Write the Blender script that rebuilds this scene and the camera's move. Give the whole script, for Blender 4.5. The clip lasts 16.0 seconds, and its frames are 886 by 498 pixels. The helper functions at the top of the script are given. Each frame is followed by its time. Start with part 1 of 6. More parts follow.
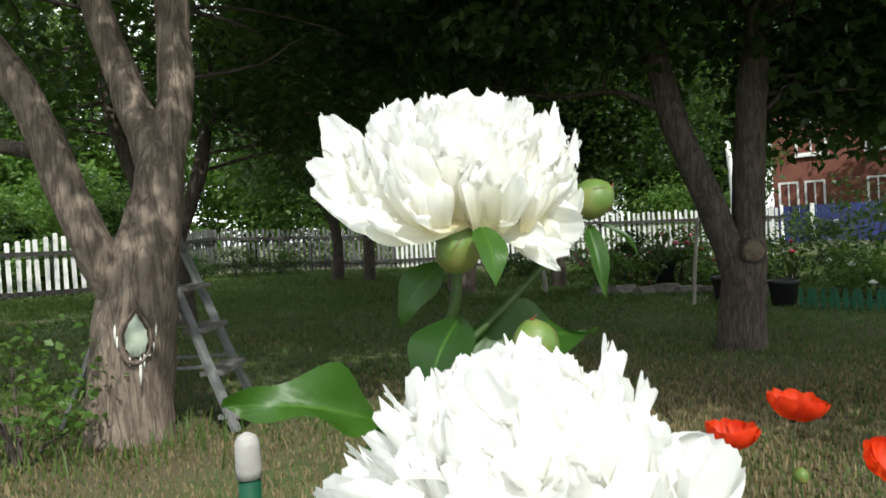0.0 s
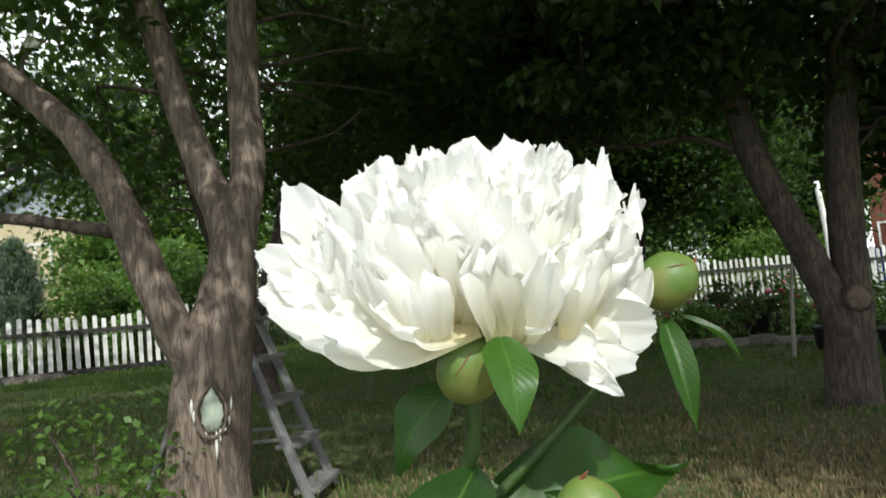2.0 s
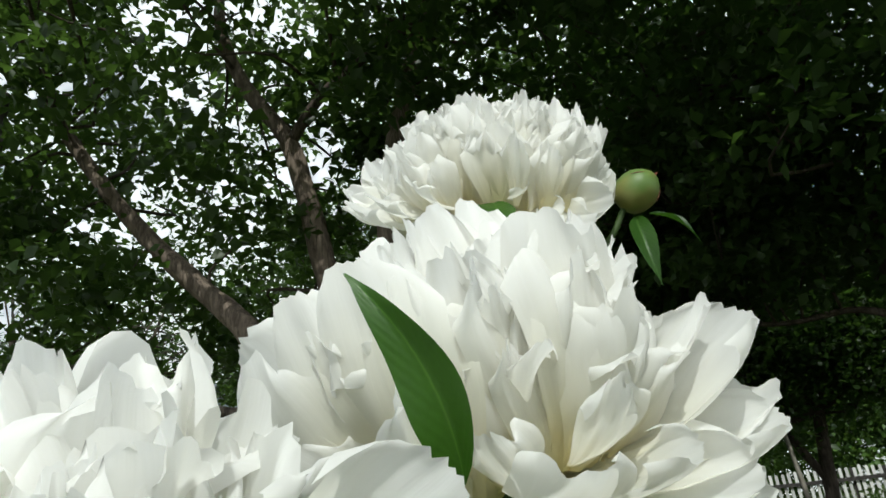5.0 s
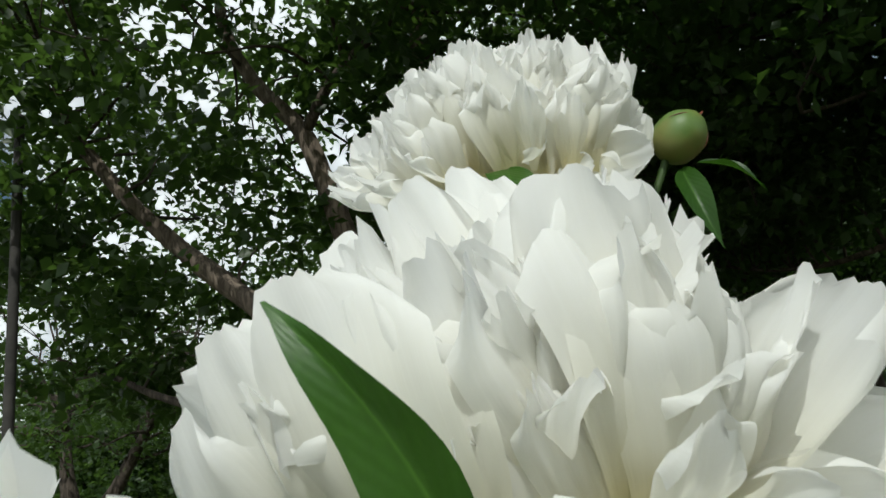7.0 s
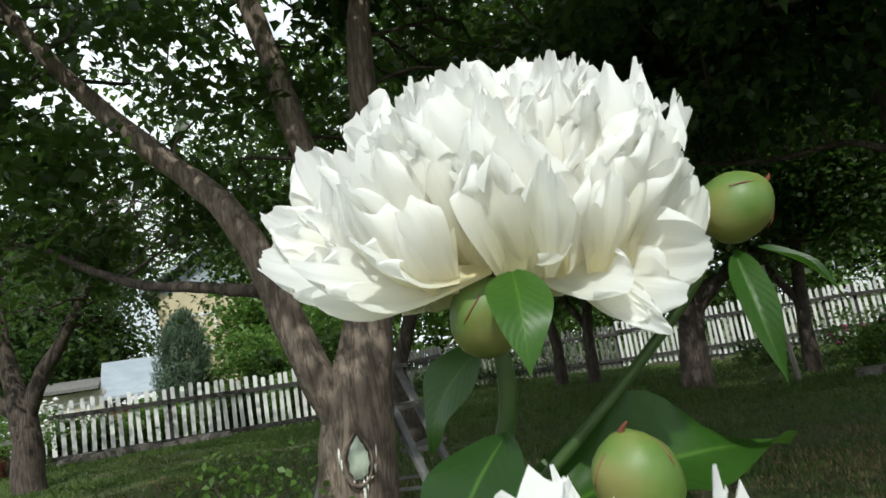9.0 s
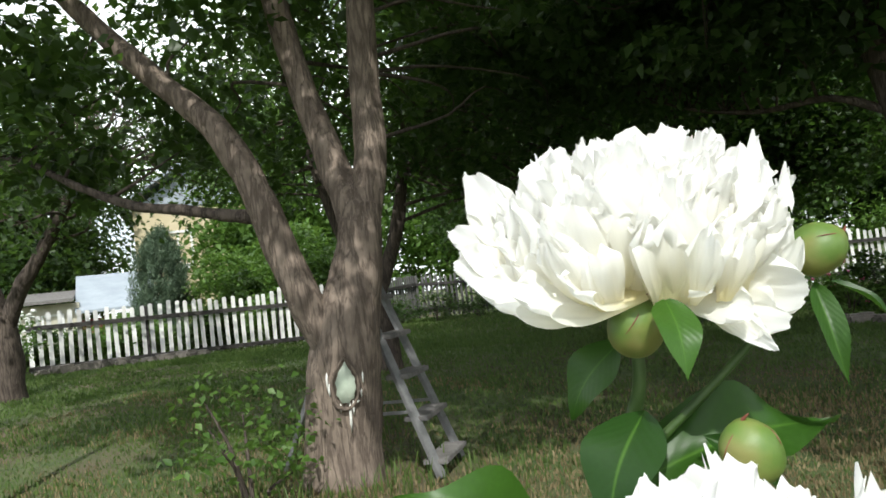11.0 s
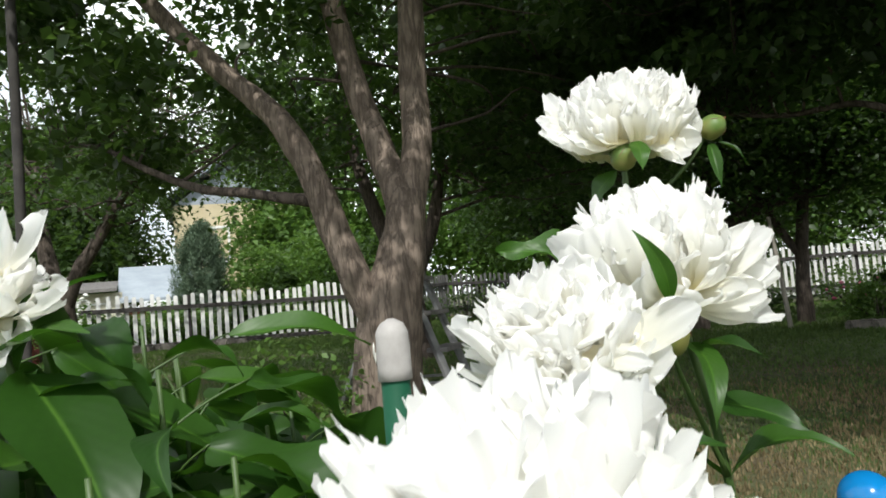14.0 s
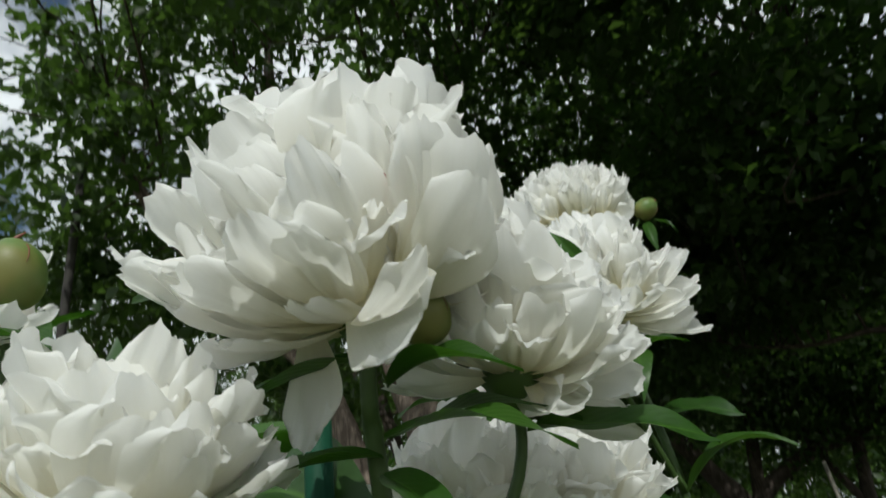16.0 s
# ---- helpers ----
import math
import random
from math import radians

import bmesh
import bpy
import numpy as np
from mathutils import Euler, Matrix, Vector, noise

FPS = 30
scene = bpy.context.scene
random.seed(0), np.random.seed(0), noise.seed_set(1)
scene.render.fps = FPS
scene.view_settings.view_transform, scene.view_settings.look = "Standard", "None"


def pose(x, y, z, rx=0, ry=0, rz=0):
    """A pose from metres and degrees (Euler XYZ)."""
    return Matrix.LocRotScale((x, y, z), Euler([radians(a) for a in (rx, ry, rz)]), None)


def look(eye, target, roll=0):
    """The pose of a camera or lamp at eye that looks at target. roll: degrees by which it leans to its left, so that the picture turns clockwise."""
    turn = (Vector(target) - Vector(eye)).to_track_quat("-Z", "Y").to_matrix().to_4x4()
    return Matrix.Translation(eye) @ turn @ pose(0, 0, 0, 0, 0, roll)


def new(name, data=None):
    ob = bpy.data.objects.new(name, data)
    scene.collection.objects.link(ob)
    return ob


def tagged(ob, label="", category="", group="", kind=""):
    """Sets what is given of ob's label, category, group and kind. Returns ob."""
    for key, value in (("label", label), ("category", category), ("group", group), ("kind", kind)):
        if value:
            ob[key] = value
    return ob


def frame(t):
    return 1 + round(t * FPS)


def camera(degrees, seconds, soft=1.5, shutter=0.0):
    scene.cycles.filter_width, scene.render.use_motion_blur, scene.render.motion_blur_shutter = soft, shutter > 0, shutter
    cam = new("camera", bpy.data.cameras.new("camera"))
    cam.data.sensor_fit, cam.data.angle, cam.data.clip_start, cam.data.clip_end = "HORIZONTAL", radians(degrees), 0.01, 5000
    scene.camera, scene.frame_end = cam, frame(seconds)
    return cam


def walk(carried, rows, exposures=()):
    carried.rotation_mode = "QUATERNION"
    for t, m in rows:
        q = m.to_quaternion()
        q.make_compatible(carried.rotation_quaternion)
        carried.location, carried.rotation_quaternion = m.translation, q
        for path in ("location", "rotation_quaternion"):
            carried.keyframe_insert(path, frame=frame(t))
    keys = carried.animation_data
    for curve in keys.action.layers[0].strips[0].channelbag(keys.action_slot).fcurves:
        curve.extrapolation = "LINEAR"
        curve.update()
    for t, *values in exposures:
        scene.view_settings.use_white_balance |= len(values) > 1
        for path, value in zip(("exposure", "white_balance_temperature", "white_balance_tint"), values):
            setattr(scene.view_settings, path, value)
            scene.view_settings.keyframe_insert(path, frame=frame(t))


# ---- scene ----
cam = camera(65.41, 16.0, 1.6, 0.3)
PATH = [
    (0.0, pose(0.0049, 0.0004, 0.9558, 88.697, 3.444, -0.001)),
    (0.5, pose(-0.0016, 0.0034, 0.9799, 88.939, 1.842, 0.727)),
    (1.0, pose(0.0034, 0.0322, 0.9856, 89.045, 1.159, 2.631)),
    (1.5, pose(0.0143, 0.0656, 0.9849, 89.799, 4.856, 4.929)),
    (2.0, pose(0.0299, 0.0967, 0.9703, 94.070, 5.839, 6.549)),
    (2.5, pose(0.0392, 0.1229, 0.9467, 102.919, 6.606, 8.630)),
    (2.7, pose(0.0444, 0.1227, 0.9326, 108.225, 6.598, 9.256)),
    (3.0, pose(0.0492, 0.1117, 0.9042, 111.945, 6.919, 10.087)),
    (3.5, pose(0.0496, 0.0936, 0.8829, 114.420, 7.331, 10.648)),
    (4.0, pose(0.0561, 0.0717, 0.8570, 111.838, 7.259, 13.020)),
    (4.5, pose(0.0643, 0.0510, 0.8433, 112.546, 6.625, 16.502)),
    (5.0, pose(0.0756, 0.0384, 0.8305, 112.262, 5.696, 19.049)),
    (7.3, pose(0.0676, 0.0931, 0.8626, 110.006, 11.278, 23.602)),
    (7.5, pose(0.0667, 0.0963, 0.8716, 108.701, 12.063, 23.383)),
    (8.0, pose(0.0631, 0.1094, 0.8948, 100.687, 10.172, 20.552)),
    (8.3, pose(0.0617, 0.1173, 0.9090, 99.732, 10.091, 19.427)),
    (8.6, pose(0.0617, 0.1217, 0.9211, 100.280, 9.426, 19.080)),
    (9.0, pose(0.0562, 0.1322, 0.9378, 99.432, 9.279, 18.441)),
    (9.5, pose(0.0487, 0.1466, 0.9530, 97.841, 9.498, 18.012)),
    (11.8, pose(0.0001, -0.0328, 0.9706, 91.893, 5.112, 15.192)),
    (12.0, pose(-0.0018, -0.0542, 0.9612, 91.785, 5.120, 14.932)),
    (12.5, pose(0.0061, -0.1148, 0.9304, 92.441, 5.556, 16.779)),
    (13.0, pose(0.0260, -0.1636, 0.9016, 93.582, 6.246, 16.062)),
    (13.5, pose(0.0392, -0.2115, 0.8847, 93.425, 5.818, 15.996)),
    (14.0, pose(0.0385, -0.2465, 0.8526, 93.878, 5.091, 18.539)),
    (14.5, pose(0.0493, -0.2588, 0.8248, 93.944, 4.417, 19.351)),
    (15.0, pose(0.0688, -0.2706, 0.7903, 93.498, 5.010, 18.422)),
    (15.5, pose(0.0781, -0.2629, 0.7461, 101.463, 5.258, 20.077)),
    (16.0, pose(0.0822, -0.2444, 0.6851, 115.791, 6.342, 21.724)),
]
EXPOSURES = [(0.0, -0.14, 6500, 5), (1.0, 0.12, 6500, 6), (2.0, -0.28, 6500, 5), (3.0, -0.38, 6400, 4), (4.0, -0.56, 6400, 3), (5.2, -0.8, 6400, 2), (7.3, -0.97, 6400, 2), (8.0, -0.94, 6400, 3), (8.5, -0.72, 6400, 3), (9.4, -0.5, 6400, 4), (11.8, -0.02, 6500, 8), (13.2, -0.15, 6500, 9), (14.2, -0.4, 6500, 7), (15.0, -0.93, 6400, 4), (15.5, -0.98, 6400, 3), (16.0, -1.05, 6400, 3)]
walk(cam, PATH, EXPOSURES)

# ---- world, sun ----
SUN_TO = Vector((0.28, -0.80, 0.92)).normalized()
world = bpy.data.worlds.new("sky")
scene.world = world
world.use_nodes = True
wn, wl = world.node_tree.nodes, world.node_tree.links
sky = wn.new("ShaderNodeTexSky")
sky.sky_type = 'NISHITA'
sky.sun_disc = False
sky.sun_elevation = math.asin(SUN_TO.z)
sky.sun_rotation = math.atan2(SUN_TO.x, SUN_TO.y)
sky.altitude = 150
sky.dust_density = 1.5
cloud_at = wn.new("ShaderNodeTexCoord")
cloud = wn.new("ShaderNodeTexNoise")
cloud.inputs["Scale"].default_value = 3.2
cloud.inputs["Detail"].default_value = 7
cloud.inputs["Roughness"].default_value = 0.55
cloud_ramp = wn.new("ShaderNodeValToRGB")
cloud_ramp.color_ramp.elements[0].position = 0.37
cloud_ramp.color_ramp.elements[1].position = 0.5
cloud_mix = wn.new("ShaderNodeMix")
cloud_mix.data_type = 'RGBA'
cloud_mix.inputs[7].default_value = (14.5, 14.9, 15.6, 1)
wl.new(cloud_at.outputs["Generated"], cloud.inputs["Vector"])
wl.new(cloud.outputs["Fac"], cloud_ramp.inputs["Fac"])
wl.new(cloud_ramp.outputs["Color"], cloud_mix.inputs[0])
wl.new(sky.outputs["Color"], cloud_mix.inputs[6])
wl.new(cloud_mix.outputs[2], wn["Background"].inputs["Color"])
wn["Background"].inputs["Strength"].default_value = 0.13

sun_data = bpy.data.lights.new("sun", 'SUN')
sun_data.energy = 5.0
sun_data.angle = radians(0.55)
sun_data.color = (1.0, 0.98, 0.94)
sun = new("sun", sun_data)
sun.matrix_world = look((0, 0, 20), Vector((0, 0, 20)) - SUN_TO)


# ---- materials ----
def blank(name):
    m = bpy.data.materials.new(name)
    m.use_nodes = True
    return m, m.node_tree.nodes, m.node_tree.links, m.node_tree.nodes["Principled BSDF"]


def surface(name, low, high, scale=8.0, rough=0.8, bump=0.3, bump_scale=60.0, stretch=(1, 1, 1), metal=0.0,
            big=None, vary="", depth=0.004, spec=0.5):
    """Two-scale colour noise with fine relief. vary: 'object' or 'island' shifts the brightness piece by piece."""
    m, n, l, bsdf = blank(name)
    at = n.new("ShaderNodeTexCoord")
    mp = n.new("ShaderNodeMapping")
    mp.inputs["Scale"].default_value = stretch
    l.new(at.outputs["Object"], mp.inputs["Vector"])
    a = n.new("ShaderNodeTexNoise")
    a.inputs["Scale"].default_value, a.inputs["Detail"].default_value = scale, 6
    a.inputs["Roughness"].default_value = 0.65
    l.new(mp.outputs["Vector"], a.inputs["Vector"])
    ramp = n.new("ShaderNodeValToRGB")
    ramp.color_ramp.elements[0].position, ramp.color_ramp.elements[1].position = 0.32, 0.68
    ramp.color_ramp.elements[0].color, ramp.color_ramp.elements[1].color = (*low, 1), (*high, 1)
    l.new(a.outputs["Fac"], ramp.inputs["Fac"])
    colour = ramp.outputs["Color"]
    if big:
        b = n.new("ShaderNodeTexNoise")
        b.inputs["Scale"].default_value, b.inputs["Detail"].default_value = big[1], 3
        l.new(at.outputs["Object"], b.inputs["Vector"])
        br = n.new("ShaderNodeValToRGB")
        br.color_ramp.elements[0].position, br.color_ramp.elements[1].position = 0.45, 0.62
        l.new(b.outputs["Fac"], br.inputs["Fac"])
        mix = n.new("ShaderNodeMix")
        mix.data_type = 'RGBA'
        mix.inputs[7].default_value = (*big[0], 1)
        l.new(br.outputs["Color"], mix.inputs[0])
        l.new(colour, mix.inputs[6])
        colour = mix.outputs[2]
    if vary:
        src = n.new("ShaderNodeObjectInfo").outputs["Random"] if vary == "object" else n.new("ShaderNodeNewGeometry").outputs["Random Per Island"]
        hs = n.new("ShaderNodeHueSaturation")
        mr = n.new("ShaderNodeMapRange")
        mr.inputs[3].default_value, mr.inputs[4].default_value = 0.7, 1.25
        l.new(src, mr.inputs[0])
        l.new(mr.outputs[0], hs.inputs["Value"])
        l.new(colour, hs.inputs["Color"])
        colour = hs.outputs["Color"]
    l.new(colour, bsdf.inputs["Base Color"])
    bsdf.inputs["Roughness"].default_value = rough
    bsdf.inputs["Metallic"].default_value = metal
    bsdf.inputs["Specular IOR Level"].default_value = spec
    if bump:
        f = n.new("ShaderNodeTexNoise")
        f.inputs["Scale"].default_value, f.inputs["Detail"].default_value = bump_scale, 5
        l.new(mp.outputs["Vector"], f.inputs["Vector"])
        bp = n.new("ShaderNodeBump")
        bp.inputs["Strength"].default_value, bp.inputs["Distance"].default_value = bump, depth
        l.new(f.outputs["Fac"], bp.inputs["Height"])
        l.new(bp.outputs["Normal"], bsdf.inputs["Normal"])
    return m


def leafy(name, dark, light, glow, rough=0.45, share=0.35, source="island", veins=False, spec=0.4):
    """Foliage: reflects on both faces and lets some light through."""
    m, n, l, bsdf = blank(name)
    rnd = n.new("ShaderNodeObjectInfo").outputs["Random"] if source == "object" else n.new("ShaderNodeNewGeometry").outputs["Random Per Island"]
    ramp = n.new("ShaderNodeValToRGB")
    ramp.color_ramp.elements[0].color, ramp.color_ramp.elements[1].color = (*dark, 1), (*light, 1)
    l.new(rnd, ramp.inputs["Fac"])
    colour = ramp.outputs["Color"]
    if veins:
        uv = n.new("ShaderNodeTexCoord")
        sep = n.new("ShaderNodeSeparateXYZ")
        l.new(uv.outputs["UV"], sep.inputs[0])
        off = n.new("ShaderNodeMath"); off.operation = 'SUBTRACT'; off.inputs[1].default_value = 0.5
        l.new(sep.outputs[0], off.inputs[0])
        ab = n.new("ShaderNodeMath"); ab.operation = 'ABSOLUTE'
        l.new(off.outputs[0], ab.inputs[0])
        rib = n.new("ShaderNodeMapRange")
        rib.inputs[1].default_value, rib.inputs[2].default_value = 0.035, 0.0
        rib.inputs[3].default_value, rib.inputs[4].default_value = 0.0, 0.65
        l.new(ab.outputs[0], rib.inputs[0])
        # side veins run forward from the midrib
        slant = n.new("ShaderNodeMath"); slant.operation = 'MULTIPLY_ADD'
        slant.inputs[1].default_value = -0.55
        l.new(ab.outputs[0], slant.inputs[0]); l.new(sep.outputs[1], slant.inputs[2])
        sine = n.new("ShaderNodeMath"); sine.operation = 'MULTIPLY'; sine.inputs[1].default_value = 70
        l.new(slant.outputs[0], sine.inputs[0])
        wave = n.new("ShaderNodeMath"); wave.operation = 'SINE'
        l.new(sine.outputs[0], wave.inputs[0])
        bp = n.new("ShaderNodeBump")
        bp.inputs["Strength"].default_value, bp.inputs["Distance"].default_value = 0.08, 0.0004
        l.new(wave.outputs[0], bp.inputs["Height"])
        l.new(bp.outputs["Normal"], bsdf.inputs["Normal"])
        tone = n.new("ShaderNodeTexNoise")
        tone.inputs["Scale"].default_value, tone.inputs["Detail"].default_value = 35, 4
        l.new(uv.outputs["Object"], tone.inputs["Vector"])
        hs = n.new("ShaderNodeHueSaturation")
        mr = n.new("ShaderNodeMapRange")
        mr.inputs[3].default_value, mr.inputs[4].default_value = 0.75, 1.25
        l.new(tone.outputs["Fac"], mr.inputs[0]); l.new(mr.outputs[0], hs.inputs["Value"])
        l.new(colour, hs.inputs["Color"])
        mix = n.new("ShaderNodeMix"); mix.data_type = 'RGBA'
        mix.inputs[7].default_value = (light[0] * 2.2, light[1] * 1.9, light[2] * 2.2, 1)
        l.new(rib.outputs[0], mix.inputs[0]); l.new(hs.outputs["Color"], mix.inputs[6])
        colour = mix.outputs[2]
    l.new(colour, bsdf.inputs["Base Color"])
    bsdf.inputs["Roughness"].default_value = rough
    bsdf.inputs["Specular IOR Level"].default_value = spec
    tr = n.new("ShaderNodeBsdfTranslucent")
    tr.inputs["Color"].default_value = (*glow, 1)
    mx = n.new("ShaderNodeMixShader")
    mx.inputs[0].default_value = share
    l.new(bsdf.outputs[0], mx.inputs[1]); l.new(tr.outputs[0], mx.inputs[2])
    l.new(mx.outputs[0], n["Material Output"].inputs["Surface"])
    return m


def bark(name, light, mid, crack, scale):
    """Furrowed bark: wandering upright cracks between smooth grey-brown ridges."""
    m, n, l, bsdf = blank(name)
    at = n.new("ShaderNodeTexCoord")
    mp = n.new("ShaderNodeMapping")
    mp.inputs["Scale"].default_value = (1, 1, 0.16)
    l.new(at.outputs["Object"], mp.inputs["Vector"])
    warp = n.new("ShaderNodeTexNoise")
    warp.inputs["Scale"].default_value, warp.inputs["Detail"].default_value = 11, 6
    l.new(mp.outputs["Vector"], warp.inputs["Vector"])
    add = n.new("ShaderNodeMix"); add.data_type = 'VECTOR'
    add.inputs[0].default_value = 0.11
    l.new(mp.outputs["Vector"], add.inputs[4]); l.new(warp.outputs["Color"], add.inputs[5])
    ridge = n.new("ShaderNodeTexNoise")
    ridge.inputs["Scale"].default_value, ridge.inputs["Detail"].default_value = scale, 3
    l.new(add.outputs[1], ridge.inputs["Vector"])
    mid_ = n.new("ShaderNodeMath"); mid_.operation = 'SUBTRACT'; mid_.inputs[1].default_value = 0.5
    l.new(ridge.outputs["Fac"], mid_.inputs[0])
    away = n.new("ShaderNodeMath"); away.operation = 'ABSOLUTE'
    l.new(mid_.outputs[0], away.inputs[0])
    edge = n.new("ShaderNodeMapRange")
    edge.inputs[1].default_value, edge.inputs[2].default_value = -0.02, 0.08
    l.new(away.outputs[0], edge.inputs[0])
    fine = n.new("ShaderNodeTexNoise")
    fine.inputs["Scale"].default_value, fine.inputs["Detail"].default_value = 38, 7
    fine.inputs["Roughness"].default_value = 0.7
    l.new(mp.outputs["Vector"], fine.inputs["Vector"])
    big = n.new("ShaderNodeTexNoise")
    big.inputs["Scale"].default_value, big.inputs["Detail"].default_value = 9, 5
    l.new(at.outputs["Object"], big.inputs["Vector"])
    ramp = n.new("ShaderNodeValToRGB")
    ramp.color_ramp.elements[0].position, ramp.color_ramp.elements[1].position = 0.36, 0.64
    ramp.color_ramp.elements[0].color, ramp.color_ramp.elements[1].color = (*mid, 1), (*light, 1)
    blend = n.new("ShaderNodeMath"); blend.operation = 'MULTIPLY_ADD'
    blend.inputs[1].default_value = 0.55
    half = n.new("ShaderNodeMath"); half.operation = 'MULTIPLY'; half.inputs[1].default_value = 0.45
    l.new(big.outputs["Fac"], half.inputs[0])
    l.new(fine.outputs["Fac"], blend.inputs[0]); l.new(half.outputs[0], blend.inputs[2])
    l.new(blend.outputs[0], ramp.inputs["Fac"])
    mix = n.new("ShaderNodeMix"); mix.data_type = 'RGBA'
    mix.inputs[6].default_value = (*crack, 1)
    l.new(edge.outputs[0], mix.inputs[0]); l.new(ramp.outputs["Color"], mix.inputs[7])
    l.new(mix.outputs[2], bsdf.inputs["Base Color"])
    bsdf.inputs["Roughness"].default_value = 0.93
    bsdf.inputs["Specular IOR Level"].default_value = 0.2
    hgt = n.new("ShaderNodeMath"); hgt.operation = 'MULTIPLY_ADD'; hgt.inputs[1].default_value = 0.35
    l.new(fine.outputs["Fac"], hgt.inputs[0]); l.new(edge.outputs[0], hgt.inputs[2])
    bp = n.new("ShaderNodeBump")
    bp.inputs["Strength"].default_value, bp.inputs["Distance"].default_value = 0.8, 0.006
    l.new(hgt.outputs[0], bp.inputs["Height"]); l.new(bp.outputs["Normal"], bsdf.inputs["Normal"])
    return m


def petal_material():
    m, n, l, bsdf = blank("white_petal")
    uv = n.new("ShaderNodeTexCoord")
    sep = n.new("ShaderNodeSeparateXYZ")
    l.new(uv.outputs["UV"], sep.inputs[0])
    ramp = n.new("ShaderNodeValToRGB")
    e = ramp.color_ramp.elements
    e[0].position, e[0].color = 0.0, (0.92, 0.80, 0.40, 1)
    e[1].position, e[1].color = 0.84, (0.955, 0.955, 0.945, 1)
    mid = ramp.color_ramp.elements.new(0.48)
    mid.color = (0.955, 0.93, 0.81, 1)
    l.new(sep.outputs[1], ramp.inputs["Fac"])
    l.new(ramp.outputs["Color"], bsdf.inputs["Base Color"])
    mp = n.new("ShaderNodeMapping")
    mp.inputs["Scale"].default_value = (26, 1.6, 1)
    l.new(uv.outputs["UV"], mp.inputs["Vector"])
    vein = n.new("ShaderNodeTexNoise")
    vein.inputs["Scale"].default_value, vein.inputs["Detail"].default_value = 1.0, 3
    l.new(mp.outputs["Vector"], vein.inputs["Vector"])
    bp = n.new("ShaderNodeBump")
    bp.inputs["Strength"].default_value, bp.inputs["Distance"].default_value = 0.25, 0.001
    l.new(vein.outputs["Fac"], bp.inputs["Height"])
    l.new(bp.outputs["Normal"], bsdf.inputs["Normal"])
    bsdf.inputs["Roughness"].default_value = 0.62
    bsdf.inputs["Specular IOR Level"].default_value = 0.25
    tr = n.new("ShaderNodeBsdfTranslucent")
    glow = n.new("ShaderNodeValToRGB")
    glow.color_ramp.elements[0].position, glow.color_ramp.elements[1].position = 0.3, 0.62
    glow.color_ramp.elements[0].color, glow.color_ramp.elements[1].color = (0.95, 0.945, 0.90, 1), (0.975, 0.97, 0.94, 1)
    l.new(vein.outputs["Fac"], glow.inputs["Fac"])
    l.new(glow.outputs["Color"], tr.inputs["Color"])
    mx = n.new("ShaderNodeMixShader")
    mx.inputs[0].default_value = 0.56
    l.new(bsdf.outputs[0], mx.inputs[1]); l.new(tr.outputs[0], mx.inputs[2])
    l.new(mx.outputs[0], n["Material Output"].inputs["Surface"])
    return m


PETAL = petal_material()
FLECK = surface("red_fleck", (0.42, 0.03, 0.06), (0.55, 0.08, 0.1), 60, 0.6, 0)
LEAF = leafy("peony_leaf", (0.014, 0.046, 0.006), (0.038, 0.10, 0.011), (0.09, 0.26, 0.016), 0.42, 0.2, "object", True, 0.32)
STEM = surface("green_stem", (0.03, 0.068, 0.012), (0.06, 0.105, 0.024), 30, 0.5, 0.2, 120)
BUD = surface("bud_green", (0.075, 0.14, 0.022), (0.13, 0.20, 0.04), 40, 0.5, 0.15, 80, big=((0.165, 0.165, 0.042), 45.0))
SEPAL_RED = surface("sepal_red_edge", (0.13, 0.025, 0.02), (0.2, 0.07, 0.03), 60, 0.5, 0.1)
SEPAL = leafy("sepal_green", (0.06, 0.12, 0.03), (0.10, 0.17, 0.04), (0.1, 0.25, 0.04), 0.45, 0.2, "object")
POPPY = leafy("poppy_petal", (0.62, 0.035, 0.006), (0.75, 0.06, 0.008), (0.9, 0.08, 0.01), 0.55, 0.4, "object")
# Mottle spread widened: its light patches partly stand in for sun dapple.
BARK = bark("apple_bark", (0.27, 0.215, 0.172), (0.105, 0.082, 0.065), (0.085, 0.066, 0.053), 30)
# Darker bark copy; shade on branches and rear trunks is put into the colour.
BARK_DARK_SHADED = bark("dark_shaded_bark", (0.13, 0.105, 0.086), (0.06, 0.048, 0.04), (0.038, 0.03, 0.025), 30)
WOUND = surface("wound_paint", (0.34, 0.40, 0.31), (0.48, 0.53, 0.43), 14, 0.7, 0.5, 50)
DRIP = surface("white_drip", (0.55, 0.55, 0.5), (0.7, 0.7, 0.66), 40, 0.7, 0.3)
SAWN = surface("sawn_wood", (0.08, 0.058, 0.04), (0.17, 0.125, 0.085), 18, 0.85, 0.5, 60)
CROWN = leafy("apple_leaf", (0.014, 0.033, 0.008), (0.040, 0.075, 0.018), (0.105, 0.195, 0.03), 0.42, 0.42)
CROWN_DARK = leafy("dark_leaf", (0.015, 0.036, 0.009), (0.042, 0.08, 0.019), (0.12, 0.24, 0.035), 0.45, 0.38)
SHRUB = leafy("shrub_leaf", (0.04, 0.095, 0.016), (0.10, 0.18, 0.034), (0.18, 0.32, 0.05), 0.5, 0.35)
NEEDLE = leafy("juniper_needle", (0.05, 0.09, 0.055), (0.12, 0.17, 0.10), (0.08, 0.13, 0.06), 0.6, 0.15)
